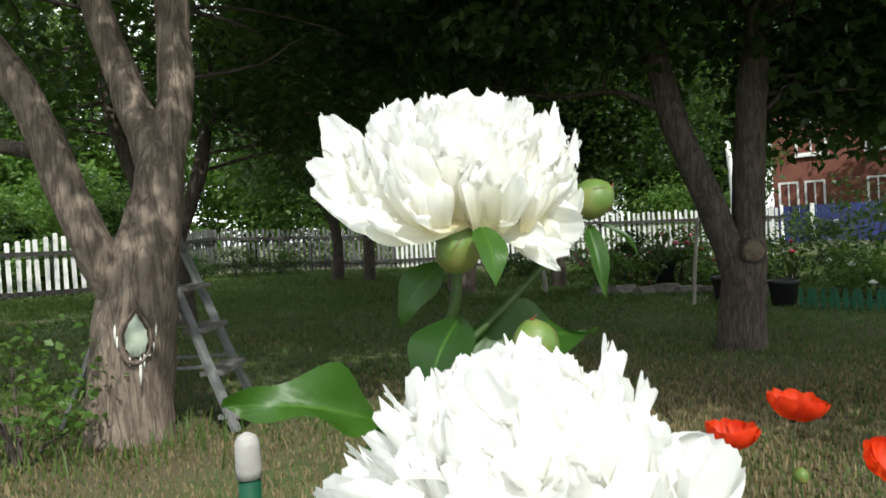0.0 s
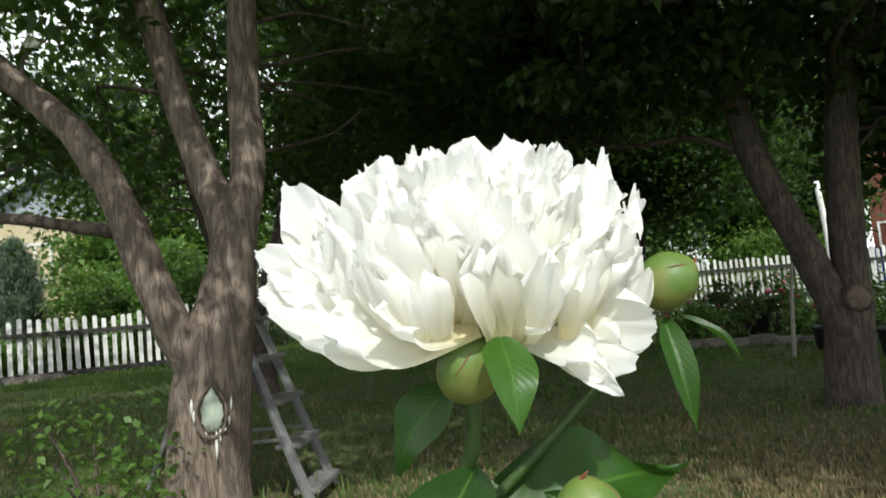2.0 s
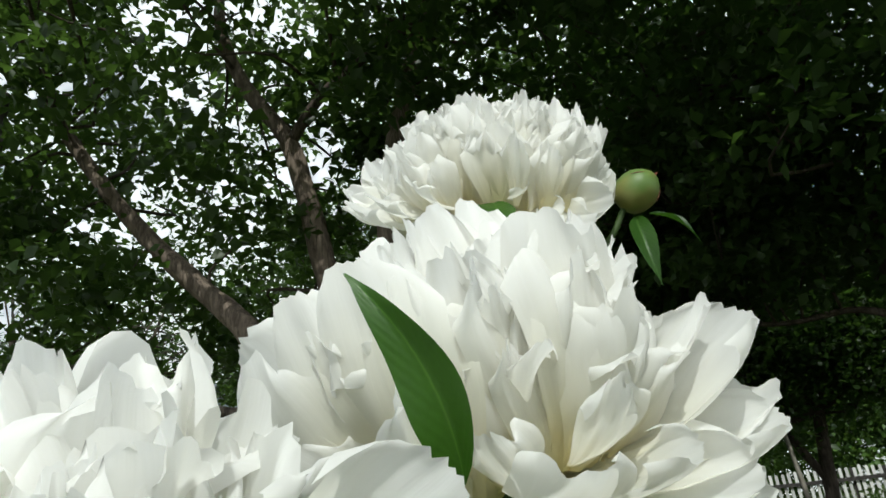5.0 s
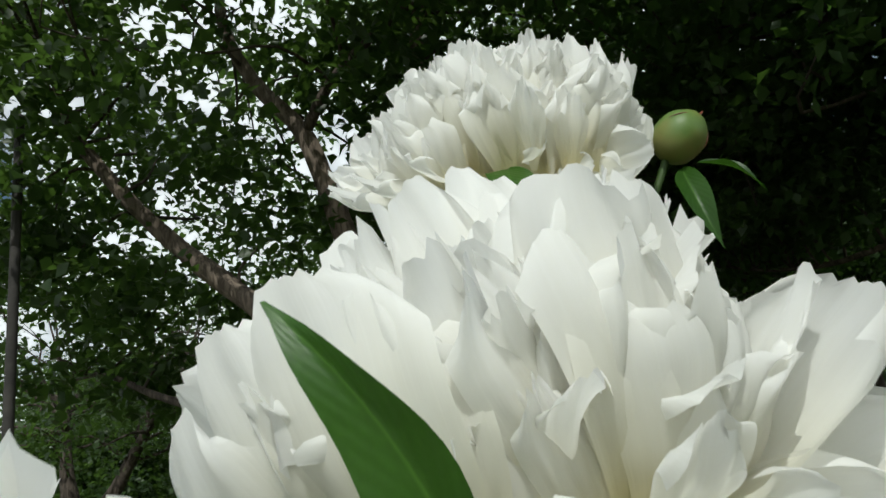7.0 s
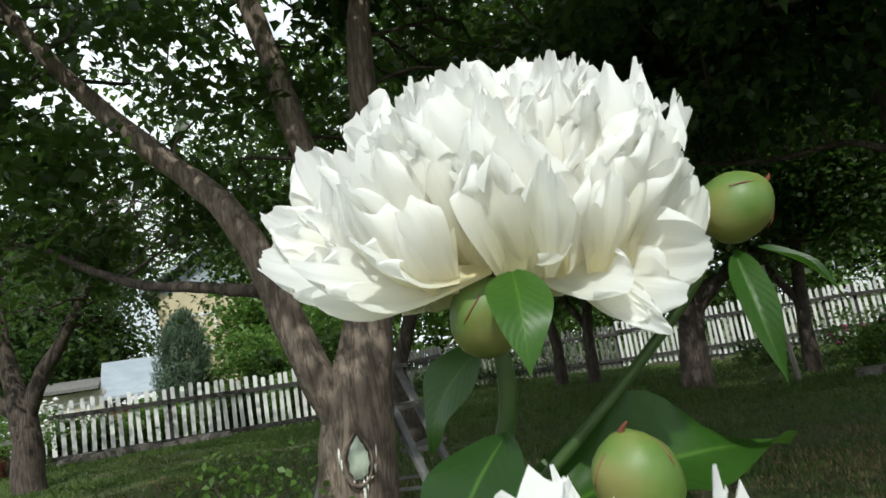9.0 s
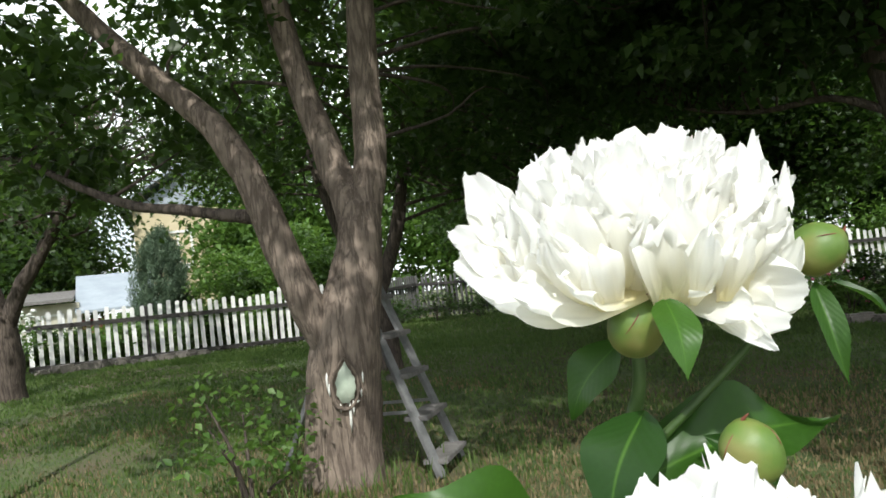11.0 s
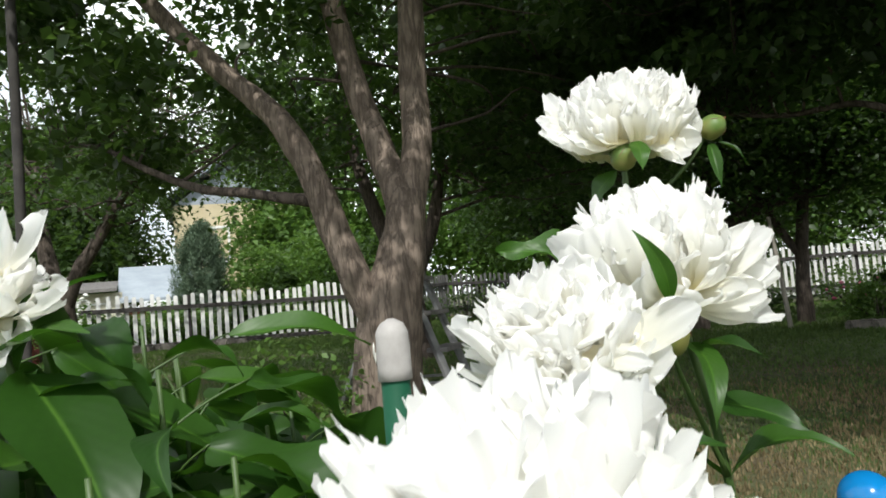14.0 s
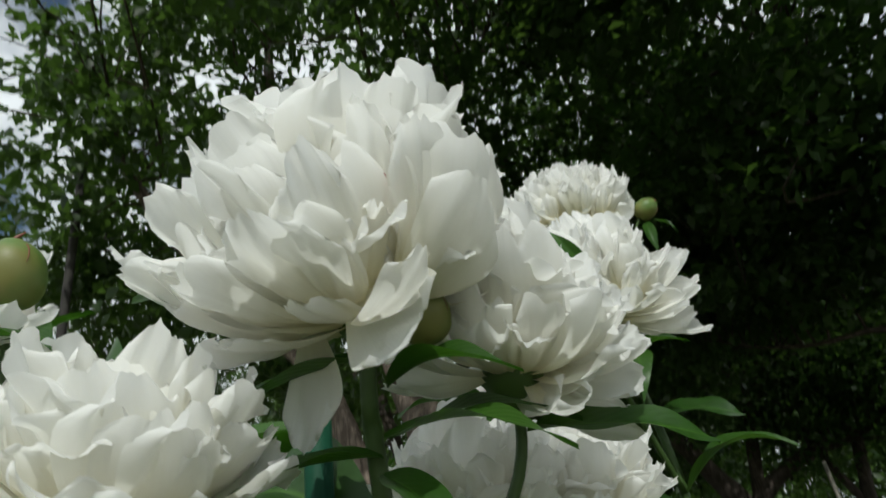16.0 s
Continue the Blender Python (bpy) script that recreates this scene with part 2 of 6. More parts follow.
GRASS = leafy("grass_blade", (0.042, 0.085, 0.016), (0.11, 0.16, 0.038), (0.10, 0.18, 0.03), 0.6, 0.3)
DRY = leafy("dry_grass", (0.12, 0.095, 0.045), (0.28, 0.225, 0.12), (0.2, 0.16, 0.07), 0.7, 0.25)
SOIL = surface("lawn_soil", (0.045, 0.075, 0.02), (0.095, 0.125, 0.036), 9, 0.95, 0.8, 90, big=((0.11, 0.09, 0.05), 0.9), depth=0.02)
PICKET = surface("white_picket", (0.5, 0.5, 0.48), (0.78, 0.78, 0.76), 5, 0.8, 0.3, 40, (1, 1, 0.2), vary="object")
# Weathered grey, deepened further so that the colour carries tree shade.
PICKET_GREY_SHADED = surface("shaded_grey_picket", (0.05, 0.05, 0.047), (0.16, 0.16, 0.152), 5, 0.85, 0.3, 40, (1, 1, 0.2), vary="object")
RAIL = surface("dark_rail", (0.018, 0.016, 0.015), (0.05, 0.045, 0.04), 8, 0.85, 0.4, 50)
ALU = surface("weathered_aluminium", (0.15, 0.15, 0.15), (0.28, 0.28, 0.275), 12, 0.5, 0.2, 80, metal=0.35)
TREAD = surface("grey_tread", (0.09, 0.085, 0.08), (0.19, 0.18, 0.17), 14, 0.8, 0.4, 70)
CAP = surface("white_plastic_cap", (0.30, 0.285, 0.27), (0.43, 0.41, 0.39), 60, 0.7, 0.4, 160, depth=0.001)
GREEN_PIPE = surface("green_pipe", (0.005, 0.05, 0.026), (0.010, 0.075, 0.038), 20, 0.6, 0.1, spec=0.2)
BALL = surface("blue_glaze", (0.004, 0.16, 0.42), (0.006, 0.19, 0.48), 6, 0.16, 0)
BRICK_WALL = surface("red_brick_wall", (0.11, 0.038, 0.025), (0.17, 0.06, 0.038), 5, 0.9, 0.3, 30, big=((0.2, 0.075, 0.05), 0.4))
YELLOW = surface("yellow_plaster", (0.48, 0.41, 0.26), (0.58, 0.5, 0.34), 2, 0.9, 0.2, 30)
ROOF = surface("pale_metal_roof", (0.24, 0.28, 0.32), (0.33, 0.37, 0.41), 2, 0.6, 0.2, 12)
SHED = surface("pale_shed_board", (0.38, 0.36, 0.28), (0.52, 0.5, 0.4), 3, 0.85, 0.3, 30)
MAROON = surface("maroon_board", (0.1, 0.025, 0.02), (0.17, 0.045, 0.035), 4, 0.8, 0.2, 30)
BLUE = surface("blue_fence_paint", (0.006, 0.014, 0.085), (0.012, 0.026, 0.13), 4, 0.6, 0.2, 30, vary="object")
WHITE = surface("white_frame_paint", (0.6, 0.6, 0.58), (0.78, 0.78, 0.76), 6, 0.6, 0.15, 60)
STONE = surface("grey_stone", (0.09, 0.08, 0.07), (0.24, 0.215, 0.185), 6, 0.9, 0.7, 30, vary="object", depth=0.02)
POT = surface("dark_plastic_pot", (0.012, 0.012, 0.013), (0.03, 0.03, 0.032), 8, 0.55, 0.1)
EDGING = surface("green_plastic_edging", (0.006, 0.09, 0.04), (0.012, 0.13, 0.06), 8, 0.45, 0.1)
PINK = surface("pink_bloom", (0.5, 0.08, 0.16), (0.6, 0.14, 0.24), 20, 0.7, 0.1)
BLOOM = surface("white_bloom", (0.68, 0.68, 0.62), (0.8, 0.8, 0.76), 20, 0.7, 0.1)
DARK_RED = surface("dark_red_bloom", (0.2, 0.015, 0.03), (0.32, 0.03, 0.05), 20, 0.7, 0.1)
GLASS = surface("window_glass", (0.02, 0.025, 0.03), (0.035, 0.04, 0.05), 2, 0.06, 0)
WOODEN = surface("weathered_wood", (0.2, 0.18, 0.15), (0.36, 0.33, 0.28), 8, 0.9, 0.5, 50, (1, 1, 0.25))


# ---- tools ----
def mesh_of(name, verts, faces, material, smooth=True, uvs=None):
    me = bpy.data.meshes.new(name)
    verts = np.asarray(verts, dtype=np.float32)
    me.from_pydata([tuple(v) for v in verts.tolist()], [], [tuple(f) for f in faces])
    me.materials.append(material)
    if smooth:
        me.polygons.foreach_set("use_smooth", [True] * len(me.polygons))
    if uvs is not None:
        layer = me.uv_layers.new(name="UVMap")
        loops = np.zeros(len(me.loops), dtype=np.int32)
        me.loops.foreach_get("vertex_index", loops)
        layer.data.foreach_set("uv", np.asarray(uvs, dtype=np.float32)[loops].ravel())
    me.update()
    return me


def fast_mesh(name, verts, tris, material, smooth=False):
    """Triangles by the thousand."""
    me = bpy.data.meshes.new(name)
    n = len(tris)
    me.vertices.add(len(verts))
    me.vertices.foreach_set("co", np.ascontiguousarray(verts, dtype=np.float32).ravel())
    me.loops.add(3 * n)
    me.loops.foreach_set("vertex_index", np.ascontiguousarray(tris, dtype=np.int32).ravel())
    me.polygons.add(n)
    me.polygons.foreach_set("loop_start", np.arange(0, 3 * n, 3, dtype=np.int32))
    me.polygons.foreach_set("loop_total", np.full(n, 3, dtype=np.int32))
    if smooth:
        me.polygons.foreach_set("use_smooth", np.ones(n, dtype=bool))
    me.materials.append(material)
    me.update(calc_edges=True)
    me.validate()
    return me


def part(name, data, parent, label="", matrix=None, kind=""):
    """One mesh object under a thing or under a part."""
    ob = new(name, data)
    ob.parent = parent
    if matrix is not None:
        ob.matrix_basis = matrix
    return tagged(ob, label, kind=kind)


def thing(name, label, category, group="", place=(0, 0, 0), kind=""):
    ob = new(name)
    ob.empty_display_size = 0.05
    ob.location = place
    return tagged(ob, label, category, group, kind)


def box(name, lo, hi, material, parent=None, label="", bevel=0.0, matrix=None):
    bm = bmesh.new()
    bmesh.ops.create_cube(bm, size=1)
    lo, hi = Vector(lo), Vector(hi)
    for v in bm.verts:
        v.co = Vector(((v.co[i] + 0.5) * (hi[i] - lo[i]) + lo[i]) for i in range(3))
    if bevel:
        bmesh.ops.bevel(bm, geom=bm.edges[:], offset=bevel, segments=2, affect='EDGES')
    me = bpy.data.meshes.new(name)
    bm.to_mesh(me)
    bm.free()
    me.materials.append(material)
    if parent is None:
        ob = new(name, me)
        if matrix is not None:
            ob.matrix_basis = matrix
        return ob
    return part(name, me, parent, label, matrix)


def smooth_line(points, radii, steps=6):
    """A Catmull-Rom line through the points, with radii to match."""
    p = [np.array(q, float) for q in points]
    p = [2 * p[0] - p[1]] + p + [2 * p[-1] - p[-2]]
    out, rad = [], []
    for i in range(1, len(p) - 2):
        for k in range(steps):
            t = k / steps
            a, b, c, d = p[i - 1], p[i], p[i + 1], p[i + 2]
            out.append(0.5 * (2 * b + (c - a) * t + (2 * a - 5 * b + 4 * c - d) * t * t + (3 * b - a - 3 * c + d) * t ** 3))
            rad.append(radii[i - 1] * (1 - t) + radii[i] * t)
    out.append(p[-2]); rad.append(radii[-1])
    return np.array(out), np.array(rad)


def tube(points, radii, sides=12, steps=6, lumps=0.0, seed=0, cap=True, grain=7.0):
    """Vertices and faces of a tapering, slightly lumpy tube."""
    line, rad = smooth_line(points, radii, steps)
    tan = np.gradient(line, axis=0)
    tan /= np.linalg.norm(tan, axis=1)[:, None] + 1e-9
    ref = np.array([0.3, 1.0, 0.1]) if abs(tan[0][1]) < 0.9 else np.array([1.0, 0, 0])
    verts, faces = [], []
    for i, (c, t, r) in enumerate(zip(line, tan, rad)):
        u = np.cross(t, ref); u /= np.linalg.norm(u)
        ref = np.cross(u, t)
        for k in range(sides):
            a = 2 * math.pi * k / sides
            d = u * math.cos(a) + ref * math.sin(a)
            q = c + d * r
            if lumps:
                s = noise.noise(Vector((q[0] * grain + seed, q[1] * grain, q[2] * grain * 0.4)))
                s += 0.5 * noise.noise(Vector((q[0] * grain * 2.7 + seed, q[1] * grain * 2.7, q[2] * grain * 0.9)))
                q = c + d * r * (1 + lumps * s)
            verts.append(q)
    n = len(line)
    for i in range(n - 1):
        for k in range(sides):
            a, b = i * sides + k, i * sides + (k + 1) % sides
            faces.append((a, b, b + sides, a + sides))
    if cap:
        faces.append(tuple(range(sides))[::-1])
        faces.append(tuple((n - 1) * sides + k for k in range(sides)))
    return verts, faces


def join(*pieces):
    verts, faces = [], []
    for v, f in pieces:
        o = len(verts)
        verts += list(v)
        faces += [tuple(i + o for i in g) for g in f]
    return verts, faces


def step(u):
    u = np.clip(u, 0, 1)
    return u * u * (3 - 2 * u)


def ground_z(x, y):
    return -0.05 + 0.17 * step((0.9 - x) / 2.3) + 0.06 * step((y - 3) / 4) + 0.03 * np.clip(-x - 1.4, 0, 12)


def leaf_cloud(name, centres, spreads, counts, size, material, seed, droop=0.35, flat=0.7, slim=1.0):
    """Thousands of small folded leaves in clumps: five corners and four triangles each."""
    rng = np.random.default_rng(seed)
    c = np.repeat(np.asarray(centres, float), counts, axis=0)
    s = np.repeat(np.asarray(spreads, float), counts)[:, None]
    n = len(c)
    off = rng.normal(size=(n, 3))
    off /= np.linalg.norm(off, axis=1)[:, None]
    off *= rng.random((n, 1)) ** 0.45
    off[:, 2] *= flat
    p = c + off * s
    d = rng.normal(size=(n, 3)); d[:, 2] = d[:, 2] * 0.6 - droop
    d /= np.linalg.norm(d, axis=1)[:, None]
    up = rng.normal(size=(n, 3)) * 0.55 + np.array([0, 0, 1.0])
    side = np.cross(d, up); side /= np.linalg.norm(side, axis=1)[:, None] + 1e-9
    nrm = np.cross(side, d)
    ln = size * (0.65 + 0.6 * rng.random((n, 1)))
    wd = slim * ln * (0.26 + 0.12 * rng.random((n, 1)))
    fold = wd * rng.uniform(0.1, 0.5, (n, 1))
    v = np.empty((n, 5, 3))
    v[:, 0] = p
    v[:, 1] = p + d * ln * 0.45 - side * wd + nrm * fold
    v[:, 2] = p + d * ln * 0.45 + side * wd + nrm * fold
    v[:, 3] = p + d * ln - nrm * ln * 0.12
    v[:, 4] = p + d * ln * 0.5
    b = (np.arange(n) * 5)[:, None]
    t = np.concatenate([b + np.array([[0, 4, 1]]), b + np.array([[0, 2, 4]]), b + np.array([[4, 3, 1]]), b + np.array([[4, 2, 3]])], axis=1).reshape(-1, 3)
    return fast_mesh(name, v.reshape(-1, 3), t, material)


# ---- ground ----
def build_ground():
    xs = np.concatenate([[-900, -200, -60, -30], np.linspace(-20, -5, 24), np.linspace(-4.8, 4.8, 80), np.linspace(5, 20, 24), [30, 60, 200, 900]])
    ys = np.concatenate([[-900, -200, -40, -12, -5], np.linspace(-2, 8, 90), np.linspace(8.3, 24, 40), [30, 60, 200, 900]])
    verts, faces = [], []
    for y in ys:
        for x in xs:
            cx, cy = float(np.clip(x, -12, 12)), float(np.clip(y, -5, 20))
            z = float(ground_z(cx, cy)) + 0.018 * noise.noise(Vector((x * 1.3, y * 1.3, 0))) * (1 if abs(x) < 25 else 0)
            verts.append((x, y, z))
    w = len(xs)
    for j in range(len(ys) - 1):
        for i in range(w - 1):
            a = j * w + i
            faces.append((a, a + 1, a + 1 + w, a + w))
    ob = new("ground", mesh_of("ground", verts, faces, SOIL))
    tagged(ob, "patchy mown lawn, green with dry straw-coloured spots", "lawn", kind="structure")


def blades(name, n, area, height, material, seed, label, keep, lean=0.5, width=0.004):
    rng = np.random.default_rng(seed)
    x = rng.uniform(area[0], area[1], n * 3)
    y = area[2] + (area[3] - area[2]) * rng.random(n * 3) ** 1.5
    ok = keep(x, y, rng)
    x, y = x[ok][:n], y[ok][:n]
    n = len(x)
    z = ground_z(x, y) - 0.008
    a = rng.uniform(0, 2 * math.pi, n)
    h = height * (0.45 + 0.9 * rng.random(n))
    wd = width * (0.7 + 0.8 * rng.random(n)) * (0.6 + 0.13 * y)
    dx, dy = np.cos(a), np.sin(a)
    b = rng.uniform(0, 2 * math.pi, n)
    l = lean * h * rng.random(n)
    v = np.empty((n, 5, 3))
    v[:, 0] = np.stack([x - dx * wd, y - dy * wd, z], 1)
    v[:, 1] = np.stack([x + dx * wd, y + dy * wd, z], 1)
    mx, my = x + np.cos(b) * l * 0.4, y + np.sin(b) * l * 0.4
    v[:, 2] = np.stack([mx - dx * wd * 0.8, my - dy * wd * 0.8, z + h * 0.6], 1)
    v[:, 3] = np.stack([mx + dx * wd * 0.8, my + dy * wd * 0.8, z + h * 0.6], 1)
    v[:, 4] = np.stack([x + np.cos(b) * l, y + np.sin(b) * l, z + h], 1)
    o = (np.arange(n) * 5)[:, None]
    t = np.concatenate([o + np.array([[0, 1, 3]]), o + np.array([[0, 3, 2]]), o + np.array([[2, 3, 4]])], axis=1).reshape(-1, 3)
    tagged(new(name, fast_mesh(name, v.reshape(-1, 3), t, material)), label, "grass", kind="stuff")


def dry_spot(x, y):
    """How dry the lawn is: round the trunk's foot and in loose patches."""
    v = np.exp(-(((x + 0.6) / 1.5) ** 2 + ((y - 2.5) / 0.9) ** 2)) + 0.8 * np.exp(-(((x - 1.6) / 1.3) ** 2 + ((y - 3.6) / 1.2) ** 2))
    return np.clip(v + 0.25 * np.sin(x * 3.1 + 1.7 * np.sin(y * 2.3)) * np.sin(y * 2.7 + x), 0, 1)


def build_grass():
    wedge = lambda x, y: np.abs(x + 0.24 * y) + 0.5 * np.sin(5.1 * x) * np.sin(4.3 * y) < 0.95 * y + 1.5
    blades("grass", 150000, (-9, 6.5, 1.0, 10), 0.034, GRASS, 3, "short green lawn grass", lambda x, y, r: wedge(x, y) & (r.random(len(x)) > 0.92 * dry_spot(x, y)))
    blades("dry_grass", 66000, (-5, 4.5, 1.0, 6), 0.032, DRY, 4, "straw-coloured dry grass among the lawn", lambda x, y, r: wedge(x, y) & (r.random(len(x)) < 0.05 + 1.3 * dry_spot(x, y)))
    blades("grass", 26000, (-3.2, 3.2, -2.4, 1.4), 0.034, GRASS, 6, "short green lawn grass", lambda x, y, r: r.random(len(x)) < 1.3 - 0.35 * np.hypot(x, y))
    blades("grass", 60000, (-12, 8, 8.5, 16.5), 0.05, GRASS, 8, "lawn grass running up to the back fence", lambda x, y, r: (x > -9.6) & (y < 17 - 0.9 * np.clip(-x - 4, 0, 12)), 0.5, 0.005)
    tuft = lambda x, y, r: r.random(len(x)) < 1.4 * np.exp(-((np.hypot(x + 1.42, y - 2.98) - 0.32) / 0.16) ** 2) + 0.5 * np.exp(-(((x + 1.0) / 0.35) ** 2 + ((y - 3.05) / 0.3) ** 2))
    blades("long_grass", 420, (-2.3, -0.5, 2.3, 3.9), 0.12, GRASS, 5, "long uncut grass round the foot of the apple tree", tuft, 0.7, 0.0035)


# ---- fence ----
def fence_run(name, start, end, count, height, material, label, step_from=None, gap=0.0):
    """Pickets on two rails with posts, between two places on the ground."""
    a, b = Vector(start), Vector(end)
    run = b - a
    along = Vector((run.x, run.y, 0)).normalized()
    yaw = math.degrees(math.atan2(along.y, along.x))
    fence = thing(name, label, "fence", "picket fences", a)
    flat = math.hypot(run.x, run.y)
    half = 0.245 * flat / count
    verts, faces = [], []
    for zz, w in ((0, half), (height - 0.02, half)):
        verts += [(-w, -0.011, zz), (w, -0.011, zz), (w, 0.011, zz), (-w, 0.011, zz)]
    verts += [(-half * 0.6, -0.011, height), (half * 0.6, -0.011, height), (half * 0.6, 0.011, height), (-half * 0.6, 0.011, height)]
    for o in (0, 4):
        for k in range(4):
            faces.append((o + k, o + (k + 1) % 4, o + 4 + (k + 1) % 4, o + 4 + k))
    faces += [(3, 2, 1, 0), (8, 9, 10, 11)]
    data = mesh_of("picket", verts, faces, material, False)
    rng = random.Random(len(name) + count)
    for i in range(count):
        f = (i + 0.5) / count
        p = run * f
        lift = 0.07 if step_from is not None and f > step_from else 0.0
        part("picket", data, fence, matrix=pose(p.x, p.y, p.z + 0.06 + lift + rng.uniform(-0.02, 0.02), 0, rng.uniform(-1.3, 1.3), yaw) @ Matrix.Diagonal((1, 1, rng.uniform(0.97, 1.02), 1)))
    across = Vector((-along.y, along.x, 0))
    slope = -math.degrees(math.atan2(run.z, flat))
    for zz in (0.2, height * 0.8):
        bar = box("rail", (0, -0.055, zz), (flat, -0.013, zz + 0.07), RAIL, fence, matrix=pose(0, 0, 0, 0, slope, yaw))
    for i in range(int(flat / 2.2) + 1):
        p = run * min(1, i * 2.2 / flat)
        box("post", (-0.045, 0.014, -0.15), (0.045, 0.104, height + 0.03), RAIL, fence, bevel=0.006, matrix=pose(p.x, p.y, p.z, 0, 0, yaw))
    return fence


FENCE_AT = [(-9.4, 8.0, 0.25), (-5.55, 11.55, 0.14), (-5.35, 16.1, 0.30), (-1.2, 17.0, 0.12), (3.68, 16.1, 0.10), (7.4, 14.9, 0.0)]


def build_fences():
    f = FENCE_AT
    fence_run("picket_fence", f[0], f[1], 40, 1.02, PICKET, "white picket fence with dark rails along the garden", 0.80)
    fence_run("picket_fence", f[1], f[2], 32, 1.02, PICKET_GREY_SHADED, "weathered grey picket fence, its colour darkened for tree shade")
    fence_run("picket_fence", f[2], f[3], 36, 1.0, PICKET_GREY_SHADED, "weathered grey picket fence behind the lawn, colour darkened for tree shade")
    fence_run("picket_fence", f[3], f[4], 42, 1.06, PICKET, "white picket fence behind the flower beds")
    fence_run("picket_fence", f[4], f[5], 34, 1.04, PICKET, "white picket fence beside the blue boards")


# ---- trees ----
def grow(nodes, targets, seed, thin=0.022):
    """Branches that leave the nearest limb and droop towards the leaf clumps."""
    rng = np.random.default_rng(seed)
    pieces = []
    nodes = np.array(nodes)
    for c in targets:
        d = np.linalg.norm(nodes[:, :3] - c, axis=1)
        i = int(np.argmin(d + rng.uniform(0, 0.5, len(d))))
        a, r = nodes[i, :3], min(nodes[i, 3] * 0.55, thin)
        m1 = a + (c - a) * 0.35 + rng.normal(size=3) * 0.08 * d[i] + np.array([0, 0, 0.10 * d[i]])
        m2 = a + (c - a) * 0.7 + rng.normal(size=3) * 0.08 * d[i] + np.array([0, 0, 0.05 * d[i]])
        pieces.append(tube([a, m1, m2, c], [r, r * 0.7, r * 0.45, r * 0.15], 5, 3, cap=False))
    return pieces


def clumps(volumes, seed):
    """Clump centres in boxes-with-round-corners: (centre, half sizes, number)."""
    rng = np.random.default_rng(seed)
    out = []
    for c, h, n in volumes:
        p = rng.uniform(-1, 1, (n * 2, 3))
        p = p[(np.abs(p) ** 3).sum(1) < 1.2][:n]
        out.append(np.array(c) + p * np.array(h))
    return np.concatenate(out)


def tree(name, label, place, limbs, volumes, leaves, size, spread, bark, crown_material, seed, sides=14, lumps=0.16, per_branch=2, group="garden trees", thin=0.022):
    """A tree: trunk and limbs as one bark mesh, twigs, and a crown of separate leaves."""
    t = thing(name, label, "tree", group, place)
    o = np.array(place)
    pieces, thin_pieces, nodes = [], [], []
    for pts, rad in limbs:
        rel = [np.array(p) - o for p in pts]
        (pieces if max(rad) > 0.05 else thin_pieces).append(tube(rel, rad, sides, 7, lumps, seed))
        line, r = smooth_line(rel, rad, 5)
        nodes += [(*q, k) for q, k in zip(line, r) if q[2] > 1.1]
    v, f = join(*pieces)
    trunk = part("trunk", mesh_of("trunk", v, f, bark), t)
    # Thin limbs and twigs take the darker bark, standing in for crown shade.
    if thin_pieces:
        v, f = join(*thin_pieces)
        part("branchwork", mesh_of("branchwork", v, f, BARK_DARK_SHADED), t, kind="stuff")
    c = clumps(volumes, seed) - o
    tw = grow(nodes, c[::per_branch], seed, thin)
    v, f = join(*tw)
    part("twigwork", mesh_of("twigwork", v, f, BARK_DARK_SHADED), t, kind="stuff")
    part("crown", leaf_cloud("crown", c, np.full(len(c), spread), leaves, size, crown_material, seed), t)
    return t, trunk


